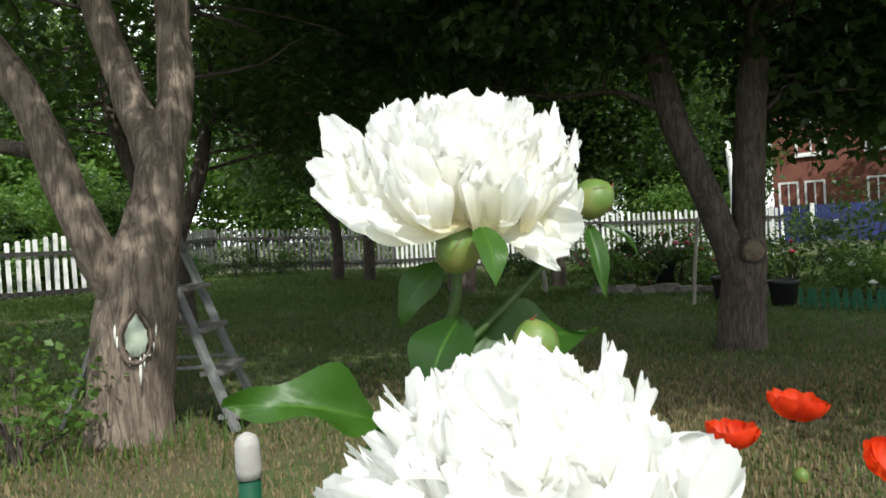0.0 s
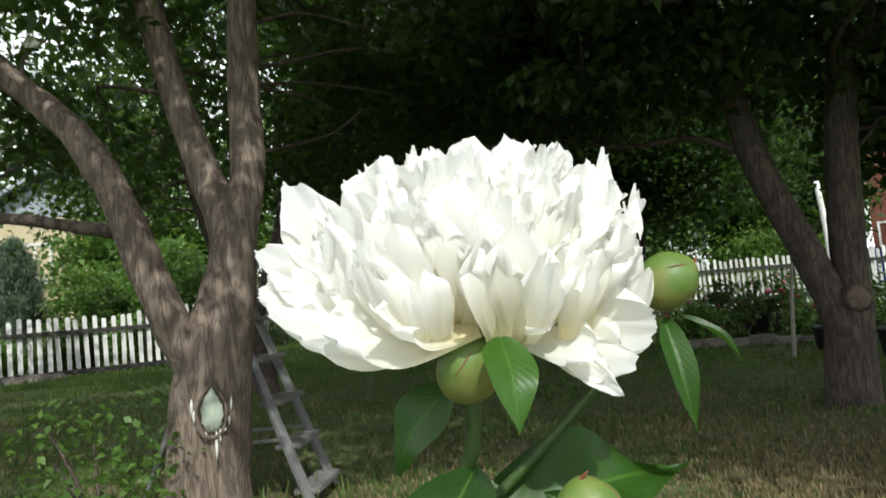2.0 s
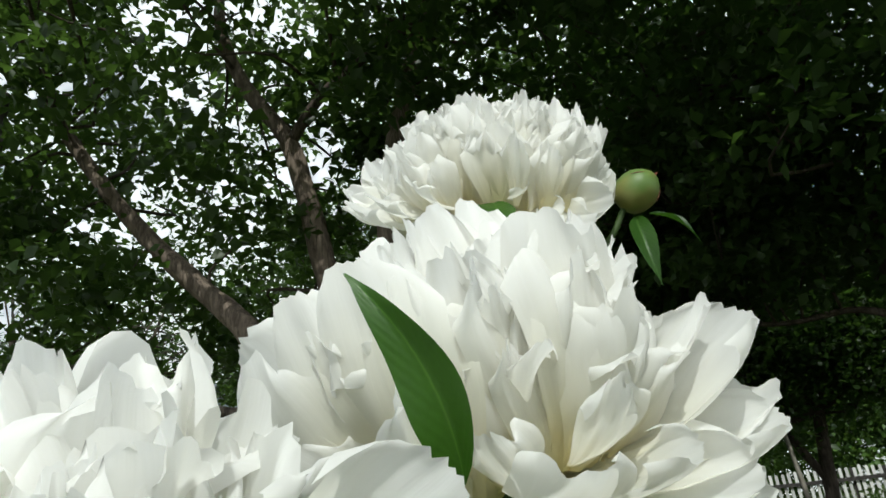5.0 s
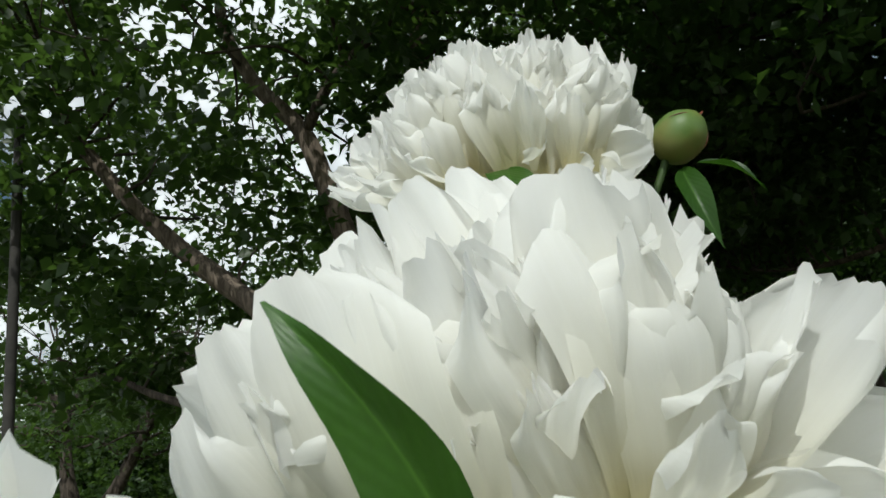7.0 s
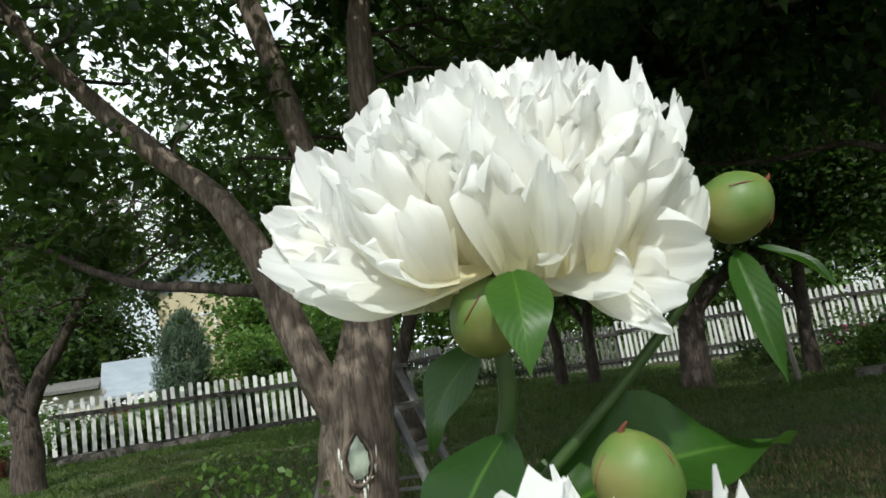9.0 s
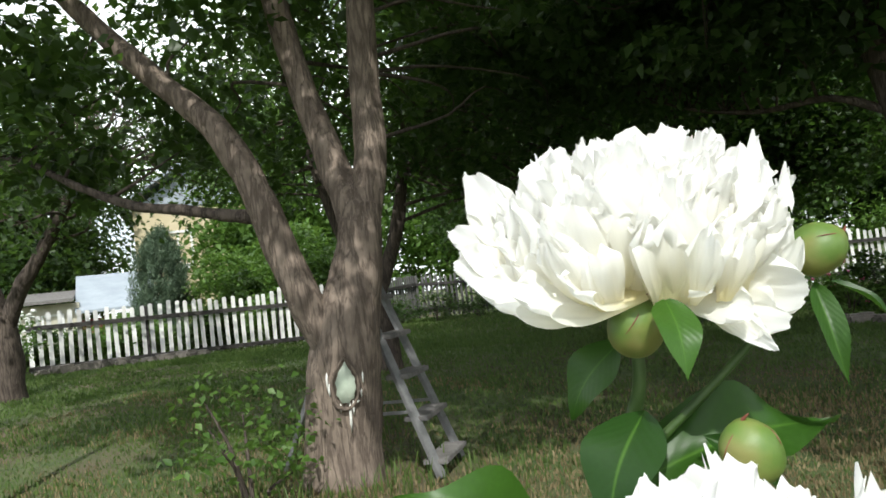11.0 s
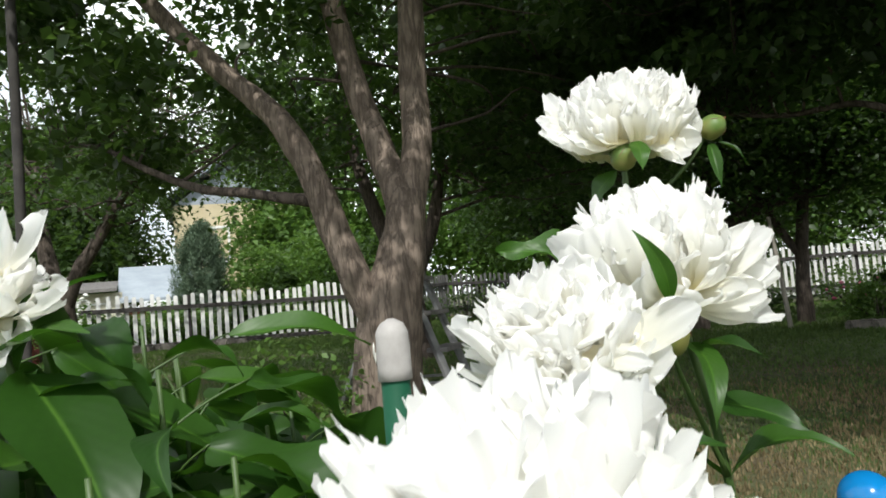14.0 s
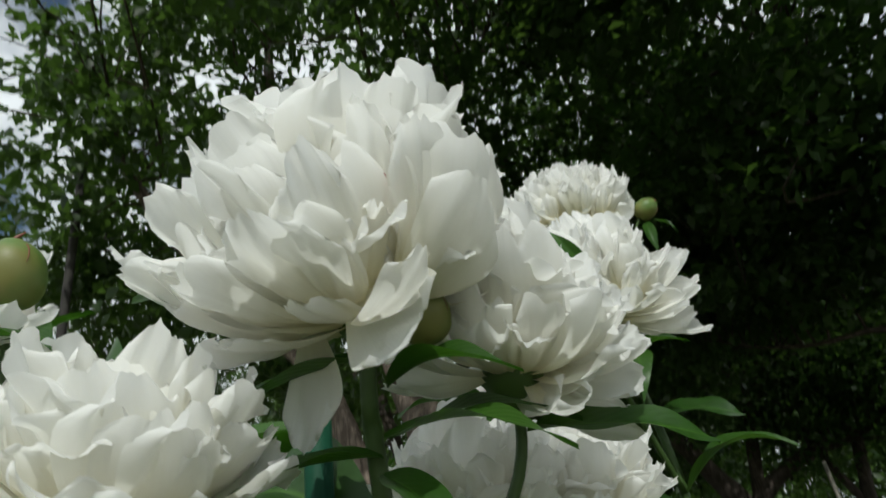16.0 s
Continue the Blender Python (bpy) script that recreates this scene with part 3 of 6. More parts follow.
def build_left_tree():
    limbs = [
        ([(-1.46, 3.09, 0.0), (-1.455, 3.09, 0.16), (-1.43, 3.09, 0.45), (-1.385, 3.10, 0.72), (-1.335, 3.11, 0.95), (-1.29, 3.16, 1.2), (-1.26, 3.2, 1.42)],
         [0.225, 0.195, 0.17, 0.168, 0.148, 0.118, 0.10]),
        ([(-1.40, 3.08, 0.66), (-1.47, 3.04, 0.84), (-1.53, 3.0, 1.02), (-1.60, 2.98, 1.22), (-1.65, 2.96, 1.42), (-1.74, 2.95, 1.64), (-1.88, 2.94, 1.88), (-2.15, 2.94, 2.14), (-2.45, 2.9, 2.46), (-2.72, 2.76, 2.85), (-2.95, 2.62, 3.3), (-3.1, 2.55, 3.9)],
         [0.09, 0.086, 0.082, 0.078, 0.076, 0.072, 0.068, 0.06, 0.052, 0.045, 0.035, 0.02]),
        ([(-1.28, 3.17, 1.24), (-1.33, 3.21, 1.47), (-1.41, 3.26, 1.65), (-1.51, 3.3, 1.92), (-1.60, 3.3, 2.25), (-1.67, 3.25, 2.65), (-1.78, 3.2, 3.1), (-2.05, 3.16, 3.55), (-2.2, 3.1, 4.05), (-2.25, 3.2, 4.8)],
         [0.09, 0.085, 0.08, 0.074, 0.068, 0.062, 0.055, 0.047, 0.038, 0.02]),
        ([(-1.26, 3.18, 1.3), (-1.235, 3.23, 1.5), (-1.215, 3.28, 1.75), (-1.22, 3.32, 2.05), (-1.20, 3.3, 2.4), (-1.16, 3.35, 2.9), (-1.05, 3.45, 3.5), (-0.95, 3.6, 4.3)],
         [0.09, 0.086, 0.082, 0.076, 0.07, 0.06, 0.048, 0.025]),
        # the level branch to the side
        ([(-1.66, 2.95, 1.40), (-1.86, 2.92, 1.44), (-2.1, 2.95, 1.50), (-2.45, 3.02, 1.58), (-2.85, 3.08, 1.75), (-3.37, 3.22, 2.0), (-3.9, 3.4, 2.1)],
         [0.036, 0.031, 0.027, 0.024, 0.021, 0.015, 0.008]),
        ([(-1.76, 3.2, 3.06), (-1.5, 3.15, 3.3), (-1.2, 3.1, 3.42), (-0.75, 3.1, 3.6), (-0.3, 3.0, 3.68)], [0.035, 0.03, 0.026, 0.02, 0.01]),
    ]
    # The seventh volume hangs mostly out of view, added to shade the trunk.
    vol = [((-2.4, 3.1, 3.5), (1.5, 1.1, 1.1), 46), ((-0.4, 3.2, 3.9), (1.3, 1.1, 0.9), 90), ((-1.2, 3.3, 3.9), (0.6, 0.8, 0.8), 14), ((-0.3, 2.6, 3.6), (0.9, 0.6, 0.4), 26), ((-1.75, 3.3, 2.95), (0.5, 0.5, 0.45), 15), ((-1.4, 4.4, 4.3), (2.3, 1.4, 1.5), 85), ((-0.6, 1.35, 3.75), (1.7, 0.9, 0.6), 85),
           ((-3.2, 3.3, 2.3), (0.9, 0.8, 0.6), 40), ((-0.2, 4.6, 2.7), (1.1, 1.0, 0.6), 70), ((-1.9, 5.2, 2.7), (1.8, 0.7, 0.7), 70), ((-0.6, 2.2, 5.2), (2.0, 1.6, 0.6), 80), ((-3.4, 2.5, 3.7), (1.2, 1.1, 1.1), 48), ((-2.6, 2.2, 4.3), (1.0, 0.8, 0.7), 20), ((-3.2, 2.2, 2.8), (0.6, 0.5, 0.5), 10), ((-4.2, 3.6, 3.0), (1.2, 1.0, 1.0), 38)]
    t, trunk = tree("apple_tree", "old apple tree, forked trunk with a painted wound", (-1.46, 3.09, 0.05), limbs, vol, 60, 0.09, 0.25, BARK, CROWN, 21, 32, 0.15, 4, thin=0.013)
    # the painted wound and its drips lie on the bark
    o = Vector((-1.46, 3.09, 0.05))
    n = Vector((0.36, -0.93, 0.08)).normalized()
    side = Vector((0.93, 0.36, 0)).normalized()
    up = Vector((0.02, 0.06, 1)).normalized()
    def patch(name, outline, centre, material, label):
        verts, faces = [tuple(centre - o)], []
        ring = []
        for u, w in outline:
            q = centre + side * u + up * w - n * (u * u * 2.6)
            ring.append(tuple(q - o))
        verts += ring
        k = len(ring)
        verts += [tuple(Vector(r) - n * 0.03) for r in ring]
        for i in range(k):
            faces.append((0, 1 + i, 1 + (i + 1) % k))
            faces.append((1 + i, 1 + k + i, 1 + k + (i + 1) % k, 1 + (i + 1) % k))
        part(name, mesh_of(name, verts, faces, material), t, label)
    face = lambda z, u=0.0: Vector((-1.405 + 0.02 * z, 3.1, z)) + n * 0.182 + side * u
    patch("painted_wound", [(0.002, 0.095), (0.008, 0.082), (0.017, 0.06), (0.026, 0.052), (0.033, 0.03), (0.044, 0.016), (0.043, -0.006), (0.047, -0.03), (0.038, -0.052), (0.036, -0.072), (0.02, -0.08), (0.013, -0.094), (-0.004, -0.088), (-0.02, -0.09), (-0.03, -0.066), (-0.043, -0.05), (-0.038, -0.022), (-0.046, 0.004), (-0.034, 0.03), (-0.028, 0.052), (-0.013, 0.07)],
          face(0.585), WOUND, "pale green painted wound in the bark")
    for u, z, w, h in ((0.012, 0.43, 0.006, 0.075), (-0.082, 0.60, 0.005, 0.04), (-0.074, 0.56, 0.006, 0.03), (0.08, 0.60, 0.004, 0.03), (0.028, 0.47, 0.004, 0.035), (-0.03, 0.475, 0.005, 0.02), (0.068, 0.53, 0.004, 0.02), (0.045, 0.495, 0.012, 0.006)):
        patch("paint_drip", [(0, h), (w, h * 0.5), (w * 0.7, -h * 0.4), (0, -h), (-w * 0.8, -h * 0.3), (-w, h * 0.4)], face(z, u) - n * (u * u * 2.6 - 0.002), DRIP, "white paint drip")
    # rolled bark round the wound
    ring = [(0.0, 0.115), (0.03, 0.07), (0.055, 0.02), (0.06, -0.03), (0.04, -0.095), (0, -0.118), (-0.042, -0.095), (-0.06, -0.03), (-0.056, 0.02), (-0.032, 0.07), (0, 0.115)]
    v, f = tube([face(0.585) + side * u + up * w - n * (u * u * 2.6 + 0.004) - o for u, w in ring], [0.010] * len(ring), 8, 3, 0.7, 4)
    part("wound_rim", mesh_of("wound_rim", v, f, BARK), t)


def build_right_tree():
    limbs = [
        ([(2.17, 5.12, -0.1), (2.17, 5.1, 0.05), (2.18, 5.08, 0.35), (2.2, 5.06, 0.62), (2.24, 5.06, 0.9), (2.28, 5.06, 1.5), (2.34, 5.06, 2.05), (2.45, 5.15, 2.6), (2.55, 5.2, 3.4), (2.6, 5.2, 4.5)],
         [0.2, 0.168, 0.155, 0.15, 0.115, 0.105, 0.1, 0.09, 0.07, 0.03]),
        ([(2.16, 5.06, 0.5), (2.08, 5.05, 0.76), (1.92, 5.06, 1.19), (1.76, 5.14, 1.71), (1.69, 5.24, 2.2), (1.61, 5.35, 2.7), (1.5, 5.4, 3.4), (1.4, 5.4, 4.3)],
         [0.12, 0.112, 0.105, 0.098, 0.09, 0.08, 0.06, 0.025]),
        ([(1.74, 5.16, 1.75), (1.4, 5.3, 1.95), (1.0, 5.5, 1.98), (0.6, 5.7, 2.1), (0.2, 5.8, 2.3)], [0.03, 0.026, 0.02, 0.014, 0.008]),
        ([(2.4, 5.1, 2.4), (2.9, 4.9, 2.7), (3.5, 4.7, 2.9), (4.2, 4.6, 3.0)], [0.06, 0.05, 0.035, 0.015]),
    ]
    # The sixth and last two volumes are out of view, added to cast shade.
    vol = [((2.2, 4.3, 3.7), (2.4, 1.9, 1.3), 420), ((1.9, 5.5, 2.75), (1.9, 1.2, 0.6), 190), ((3.6, 3.6, 3.4), (1.7, 1.8, 1.2), 240), ((0.6, 5.6, 3.5), (1.2, 1.2, 1.1), 160), ((3.1, 3.4, 5.4), (2.3, 2.6, 1.0), 290), ((3.5, 1.0, 5.3), (2.3, 1.6, 0.9), 320), ((3.75, 5.6, 2.0), (1.2, 0.9, 0.42), 200), ((5.2, 5.4, 4.4), (1.6, 1.6, 0.8), 170), ((3.7, 0.3, 4.2), (1.1, 0.9, 0.5), 90)]
    t, trunk = tree("apple_tree", "large apple tree with a twin trunk and a sawn-off knot", (2.17, 5.12, -0.02), limbs, vol, 50, 0.098, 0.42, BARK_DARK_SHADED, CROWN_DARK, 31, 18, 0.14, 3)
    o = Vector((2.17, 5.12, -0.02))
    n = Vector((0.0, -0.99, 0.12)).normalized()
    at = Vector((2.2, 4.965, 0.69)) - o
    v, f = tube([at, at + n * 0.045, at + n * 0.075], [0.115, 0.1, 0.088], 18, 3, 0.12, 9)
    part("sawn_knot", mesh_of("sawn_knot", v, f, BARK_DARK_SHADED), t)
    v, f = tube([at + n * 0.07, at + n * 0.079], [0.078, 0.07], 18, 2, 0.06, 3)
    part("sawn_face", mesh_of("sawn_face", v, f, SAWN), t, "pale sawn end of a cut limb")


def build_other_trees():
    # small tree beside the flowering bush
    tree("apple_tree", "small dark apple tree with a low fork", (-6.6, 5.9, 0.27),
         [([(-6.61, 5.9, 0.2), (-6.6, 5.88, 0.55), (-6.58, 5.86, 0.95), (-6.62, 5.83, 1.3), (-6.75, 5.8, 1.9), (-6.8, 5.8, 2.8)], [0.19, 0.16, 0.15, 0.11, 0.08, 0.03]),
          ([(-6.6, 5.86, 1.0), (-6.4, 5.9, 1.45), (-6.2, 5.94, 1.72), (-5.9, 6.0, 2.15), (-5.4, 5.9, 2.6)], [0.1, 0.085, 0.075, 0.06, 0.02]),
          ([(-6.62, 5.85, 1.1), (-6.95, 5.8, 1.35), (-7.4, 5.8, 1.6)], [0.08, 0.07, 0.04])],
         [((-6.2, 5.9, 2.9), (2.1, 1.3, 0.9), 105), ((-5.9, 7.4, 3.3), (1.6, 1.0, 0.8), 60), ((-6.2, 6.0, 4.2), (2.3, 1.8, 0.8), 24)],
         48, 0.075, 0.4, BARK_DARK_SHADED, CROWN, 41, 12)
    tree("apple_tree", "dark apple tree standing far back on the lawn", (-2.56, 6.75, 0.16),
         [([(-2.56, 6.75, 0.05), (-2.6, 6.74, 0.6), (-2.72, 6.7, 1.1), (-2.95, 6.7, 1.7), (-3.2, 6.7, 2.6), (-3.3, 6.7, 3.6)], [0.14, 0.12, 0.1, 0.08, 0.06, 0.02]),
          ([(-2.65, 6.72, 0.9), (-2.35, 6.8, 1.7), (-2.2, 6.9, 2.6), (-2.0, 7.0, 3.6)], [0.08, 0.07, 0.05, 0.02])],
         [((-2.8, 6.9, 3.2), (1.9, 1.2, 1.1), 190), ((-0.6, 6.8, 3.1), (1.6, 1.2, 1.3), 190), ((-0.4, 7.0, 4.8), (2.4, 1.5, 1.0), 130)], 58, 0.085, 0.42, BARK_DARK_SHADED, CROWN, 51, 12)
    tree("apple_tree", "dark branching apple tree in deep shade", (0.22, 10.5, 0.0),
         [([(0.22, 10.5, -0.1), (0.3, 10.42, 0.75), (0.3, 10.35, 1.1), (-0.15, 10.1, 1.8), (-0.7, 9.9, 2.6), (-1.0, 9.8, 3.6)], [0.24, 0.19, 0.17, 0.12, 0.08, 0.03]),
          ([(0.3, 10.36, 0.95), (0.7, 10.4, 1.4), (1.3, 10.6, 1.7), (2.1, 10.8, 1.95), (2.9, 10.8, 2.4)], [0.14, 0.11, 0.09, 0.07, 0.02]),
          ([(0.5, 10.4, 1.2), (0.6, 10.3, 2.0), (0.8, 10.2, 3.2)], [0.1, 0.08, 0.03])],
         [((0.3, 10.2, 3.1), (2.8, 1.6, 1.1), 290), ((2.9, 10.4, 2.9), (1.9, 1.2, 1.0), 190), ((0.6, 9.6, 4.8), (3.4, 2.0, 1.2), 260), ((-0.6, 8.4, 4.9), (3.2, 1.2, 0.7), 120)], 52, 0.10, 0.52, BARK_DARK_SHADED, CROWN_DARK, 61, 12)
    for i, (x, y, lean) in enumerate(((-2.0, 12.8, -0.2), (-1.35, 12.35, 0.3), (1.76, 10.75, 0.25))):
        z = float(ground_z(x, y))
        tree("plum_tree", "slim dark plum tree near the back fence", (x, y, z),
             [([(x, y, z - 0.1), (x + 0.03, y, z + 0.8), (x + lean * 0.5, y, z + 1.6), (x + lean, y, z + 2.6), (x + lean * 1.4, y, z + 3.6)], [0.12, 0.095, 0.08, 0.06, 0.02]),
              ([(x + 0.05, y, z + 0.9), (x - 0.35, y, z + 1.7), (x - 0.7, y, z + 2.7)], [0.06, 0.05, 0.02])],
             [((x + lean * 0.6, y, 3.0), (1.7, 1.2, 1.4), 170)], 46, 0.11, 0.52, BARK_DARK_SHADED, CROWN_DARK, 71 + i, 10)
    # tall trees beyond the fence
    for i, (x, y, h, r) in enumerate(((-10.5, 19.5, 8, 2.4), (-6.0, 21.5, 8, 2.8), (-2.2, 20.5, 9, 2.8), (1.8, 20.5, 9, 2.8), (5.6, 20.5, 9, 2.6), (7.0, 19.6, 8, 1.4), (17.5, 19.5, 9, 2.8), (-19, 16.5, 7.5, 2.4), (20.5, 15.5, 9, 3.0), (-16.5, 25.5, 9.5, 3.2), (-19.5, 19.0, 8.5, 2.6), (-22, 20, 9, 3.2), (13.8, 36.0, 10, 3.4))):
        tree("tall_tree", "tall leafy tree beyond the fence", (x, y, 0.2),
             [([(x, y, 0), (x + 0.1, y, h * 0.35), (x - 0.1, y, h * 0.7), (x, y, h * 0.95)], [0.2, 0.15, 0.09, 0.02])],
             [((x, y, h * 0.58), (r, r * 0.8, h * 0.38), 260), ((x, y - 0.8, h * 0.32), (r * 1.15, r * 0.7, h * 0.18), 130)], 44, 0.22, 0.8, BARK_DARK_SHADED, SHRUB if i in (0, 1, 9) else CROWN, 81 + i, 10, group="trees beyond the fence", per_branch=5)


    x, y = 13.2, 20.2
    tree("tall_tree", "tall leafy tree hanging over the brick house", (x, y, 0.1),
         [([(x, y, 0), (x + 0.1, y, 3), (x - 0.1, y, 5.6), (x, y, 7.6)], [0.16, 0.13, 0.08, 0.02])],
         [((x, y, 6.2), (3.4, 1.6, 2.0), 240)], 44, 0.2, 0.8, BARK_DARK_SHADED, CROWN, 99, 10, group="trees beyond the fence", per_branch=5)


# ---- shrubs, beds ----
def shrub(name, label, place, size, count, leaf, material, seed, category="shrub", blooms=None, stems=7, group="garden shrubs", per=26, spread=0.3):
    t = thing(name, label, category, group, place)
    rng = np.random.default_rng(seed)
    sx, sy, sz = size
    p = rng.uniform(-1, 1, (count * 2, 3))
    p = p[(p ** 2).sum(1) < 1.05][:count]
    c = p * np.array([sx, sy, sz * 0.5]) + np.array([0, 0, sz * 0.55])
    c[:, 2] = np.maximum(c[:, 2], 0.04)
    pieces = []
    for k in range(stems):
        e = c[k % len(c)]
        pieces.append(tube([(e[0] * 0.1, e[1] * 0.1, -0.05), e * np.array([0.4, 0.4, 0.5]), e], [0.012, 0.009, 0.003], 6, 4))
    v, f = join(*pieces)
    part("stemwork", mesh_of("stemwork", v, f, BARK_DARK_SHADED), t, kind="stuff")
    part("foliage", leaf_cloud("foliage", c, np.full(len(c), spread * min(sx, sz)), per, leaf, material, seed + 1, 0.1), t)
    if blooms:
        mat_, r, n = blooms
        pieces = []
        for k in range(n):
            e = c[rng.integers(len(c))] * np.array([1.12, 1.12, 1.15]) + rng.normal(size=3) * 0.06
            pieces.append(tube([e - np.array([0, 0, r * 0.6]), e - np.array([0, 0, r * 0.1]), e + np.array([0, 0, r * 0.5])], [r * 0.4, r, r * 0.3], 7, 2, 0.3, k))
        v, f = join(*pieces)
        part("bloomwork", mesh_of("bloomwork", v, f, mat_), t, kind="stuff")
    return t


def pot(place, r, h, label, plant=True):
    t = thing("plant_pot", label, "plant pot", "plant pots", place)
    prof = [(0.72, 0), (0.75, 0.0), (0.96, 0.88), (1.06, 0.88), (1.06, 1.0), (0.92, 1.0), (0.88, 0.85), (0.0, 0.82)]
    verts, faces, s = [], [], 20
    for a, z in prof:
        for k in range(s):
            q = 2 * math.pi * k / s
            verts.append((r * a * math.cos(q), r * a * math.sin(q), h * z))
    for i in range(len(prof) - 1):
        for k in range(s):
            faces.append((i * s + k, i * s + (k + 1) % s, (i + 1) * s + (k + 1) % s, (i + 1) * s + k))
    part("pot_body", mesh_of("pot_body", verts, faces, POT), t)
    return t


def build_beds():
    def g(x, y):
        return float(ground_z(np.float64(x), np.float64(y)))
    bed = [(2.4, 9.6, 0.5, 0.35, 0.5, None), (2.9, 9.9, 0.5, 0.4, 0.75, (PINK, 0.045, 7)), (3.5, 10.3, 0.6, 0.4, 0.8, (DARK_RED, 0.05, 8)), (4.0, 9.6, 0.6, 0.5, 0.55, None), (4.7, 9.4, 0.7, 0.5, 0.7, (DARK_RED, 0.05, 6)),
           (5.25, 8.6, 0.55, 0.5, 1.3, (BLOOM, 0.04, 5)), (4.6, 7.4, 0.6, 0.45, 0.5, (BLOOM, 0.045, 5)), (5.6, 7.6, 0.8, 0.6, 1.5, None), (6.3, 8.8, 0.9, 0.6, 1.7, None), (5.2, 6.6, 0.6, 0.5, 1.15, None), (7.4, 10.4, 0.9, 0.6, 1.7, None), (1.6, 13.6, 0.7, 0.4, 0.5, None),
           (2.9, 13.2, 0.8, 0.5, 0.7, (PINK, 0.05, 8)), (4.4, 12.6, 0.9, 0.5, 0.8, (PINK, 0.05, 6)), (6.2, 11.6, 0.9, 0.6, 0.9, None)]
    for i, (x, y, sx, sy, h, bl) in enumerate(bed):
        shrub("garden_plant", "leafy garden plant" + (" with small blooms" if bl else "") + " in the flower bed", (x, y, g(x, y)), (sx, sy, h), 34, 0.075, SHRUB if i % 3 == 0 else CROWN, 200 + i, "plant", bl, group="bed plants", per=30)
    for i, (x, y, h) in enumerate(((-5.3, 14.6, 0.55), (-4.5, 14.9, 0.6), (-3.6, 15.3, 0.5))):
        shrub("low_bush", "low dark green bush before the back fence", (x, y, g(x, y)), (0.55, 0.4, h), 36, 0.07, CROWN, 230 + i, "bush", group="low bushes")
    shrub("flowering_bush", "bush with small white flowers before the fence", (-8.55, 7.3, g(-8.55, 7.3)), (0.7, 0.5, 0.95), 60, 0.06, SHRUB, 240, "bush", (BLOOM, 0.035, 90))
    shrub("rose_bush", "young rose bush beside the trunk", (-1.72, 2.72, g(-1.72, 2.72)), (0.32, 0.24, 0.55), 36, 0.045, SHRUB, 250, "bush", per=15, stems=5, spread=0.5)
    shrub("bright_shrub", "bright green shrub beyond the fence", (-7.2, 13.6, 0.3), (1.1, 0.8, 2.4), 120, 0.12, SHRUB, 251, "shrub")
    shrub("bright_shrub", "bright green shrub beyond the fence", (-8.4, 14.6, 0.3), (1.0, 0.8, 2.2), 90, 0.12, SHRUB, 252, "shrub")
    shrub("bright_shrub", "bright green shrub beyond the fence", (-3.4, 19.0, 0.2), (2.0, 0.8, 2.6), 130, 0.14, SHRUB, 253, "shrub")
    shrub("bright_shrub", "bright green shrub beyond the fence", (4.6, 18.6, 0.1), (2.2, 0.9, 2.4), 130, 0.14, SHRUB, 254, "shrub")
    shrub("bright_shrub", "bright green shrub beyond the fence", (0.6, 18.6, 0.1), (1.8, 0.8, 2.0), 100, 0.14, SHRUB, 255, "shrub")
    for i, (x, y, sx, h) in enumerate(((-8.55, 12.9, 0.75, 2.0), (-7.9, 12.7, 0.6, 1.5), (-10.9, 12.6, 0.7, 0.9), (-6.4, 13.2, 0.7, 2.1), (-2.0, 18.4, 1.6, 1.7), (2.6, 18.2, 1.5, 1.7), (6.0, 17.4, 1.4, 1.6), (-9.3, 9.2, 0.6, 0.75), (-8.4, 9.9, 0.65, 0.8), (-7.5, 10.75, 0.65, 0.85), (-6.6, 11.6, 0.6, 0.9))):
        shrub("garden_shrub", "dense green shrub close behind the picket fence", (x, y, 0.25), (sx, 0.5, h), 90, 0.1, (SHRUB, CROWN)[i % 2], 270 + i, "shrub", per=34)
    # juniper: a narrow cone of upright sprays
    t = thing("juniper", "blue-green columnar juniper beyond the fence", "juniper", "", (-9.85, 12.6, 0.25))
    rng = np.random.default_rng(8)
    zz = rng.uniform(0.05, 1, 420)
    a = rng.uniform(0, 2 * math.pi, 420)
    rr = 0.62 * np.sqrt(np.sin(np.clip(zz, 0, 1) * math.pi * 0.86 + 0.4)) * rng.uniform(0.4, 1, 420)
    c = np.stack([rr * np.cos(a), rr * np.sin(a), zz * 2.6], 1)
    part("foliage", leaf_cloud("foliage", c, np.full(420, 0.12), 90, 0.1, NEEDLE, 9, -1.3, 1.6, 0.25), t)
    v, f = tube([(0, 0, -0.05), (0, 0, 1.0), (0, 0, 2.4)], [0.07, 0.05, 0.015], 8, 4)
    part("trunk", mesh_of("trunk", v, f, BARK_DARK_SHADED), t)
    pot((3.24, 10.3, g(3.24, 10.3)), 0.2, 0.34, "black plastic plant pot beside the bed")
    pot((3.45, 7.05, g(3.45, 7.05)), 0.15, 0.26, "black plastic plant pot at the lawn's edge")
    pot((3.2, 7.9, g(3.2, 7.9)), 0.15, 0.26, "small dark plant pot by the trunk")
    # low plastic edging
    e = thing("garden_edging", "low green plastic picket edging of the bed", "edging", "", (3.5, 6.8, g(3.5, 6.8)))
    verts = [(-0.018, -0.006, -0.03), (0.018, -0.006, -0.03), (0.018, 0.006, -0.03), (-0.018, 0.006, -0.03), (-0.018, -0.006, 0.17), (0.018, -0.006, 0.17), (0.018, 0.006, 0.17), (-0.018, 0.006, 0.17), (0, -0.006, 0.215), (0, 0.006, 0.215)]
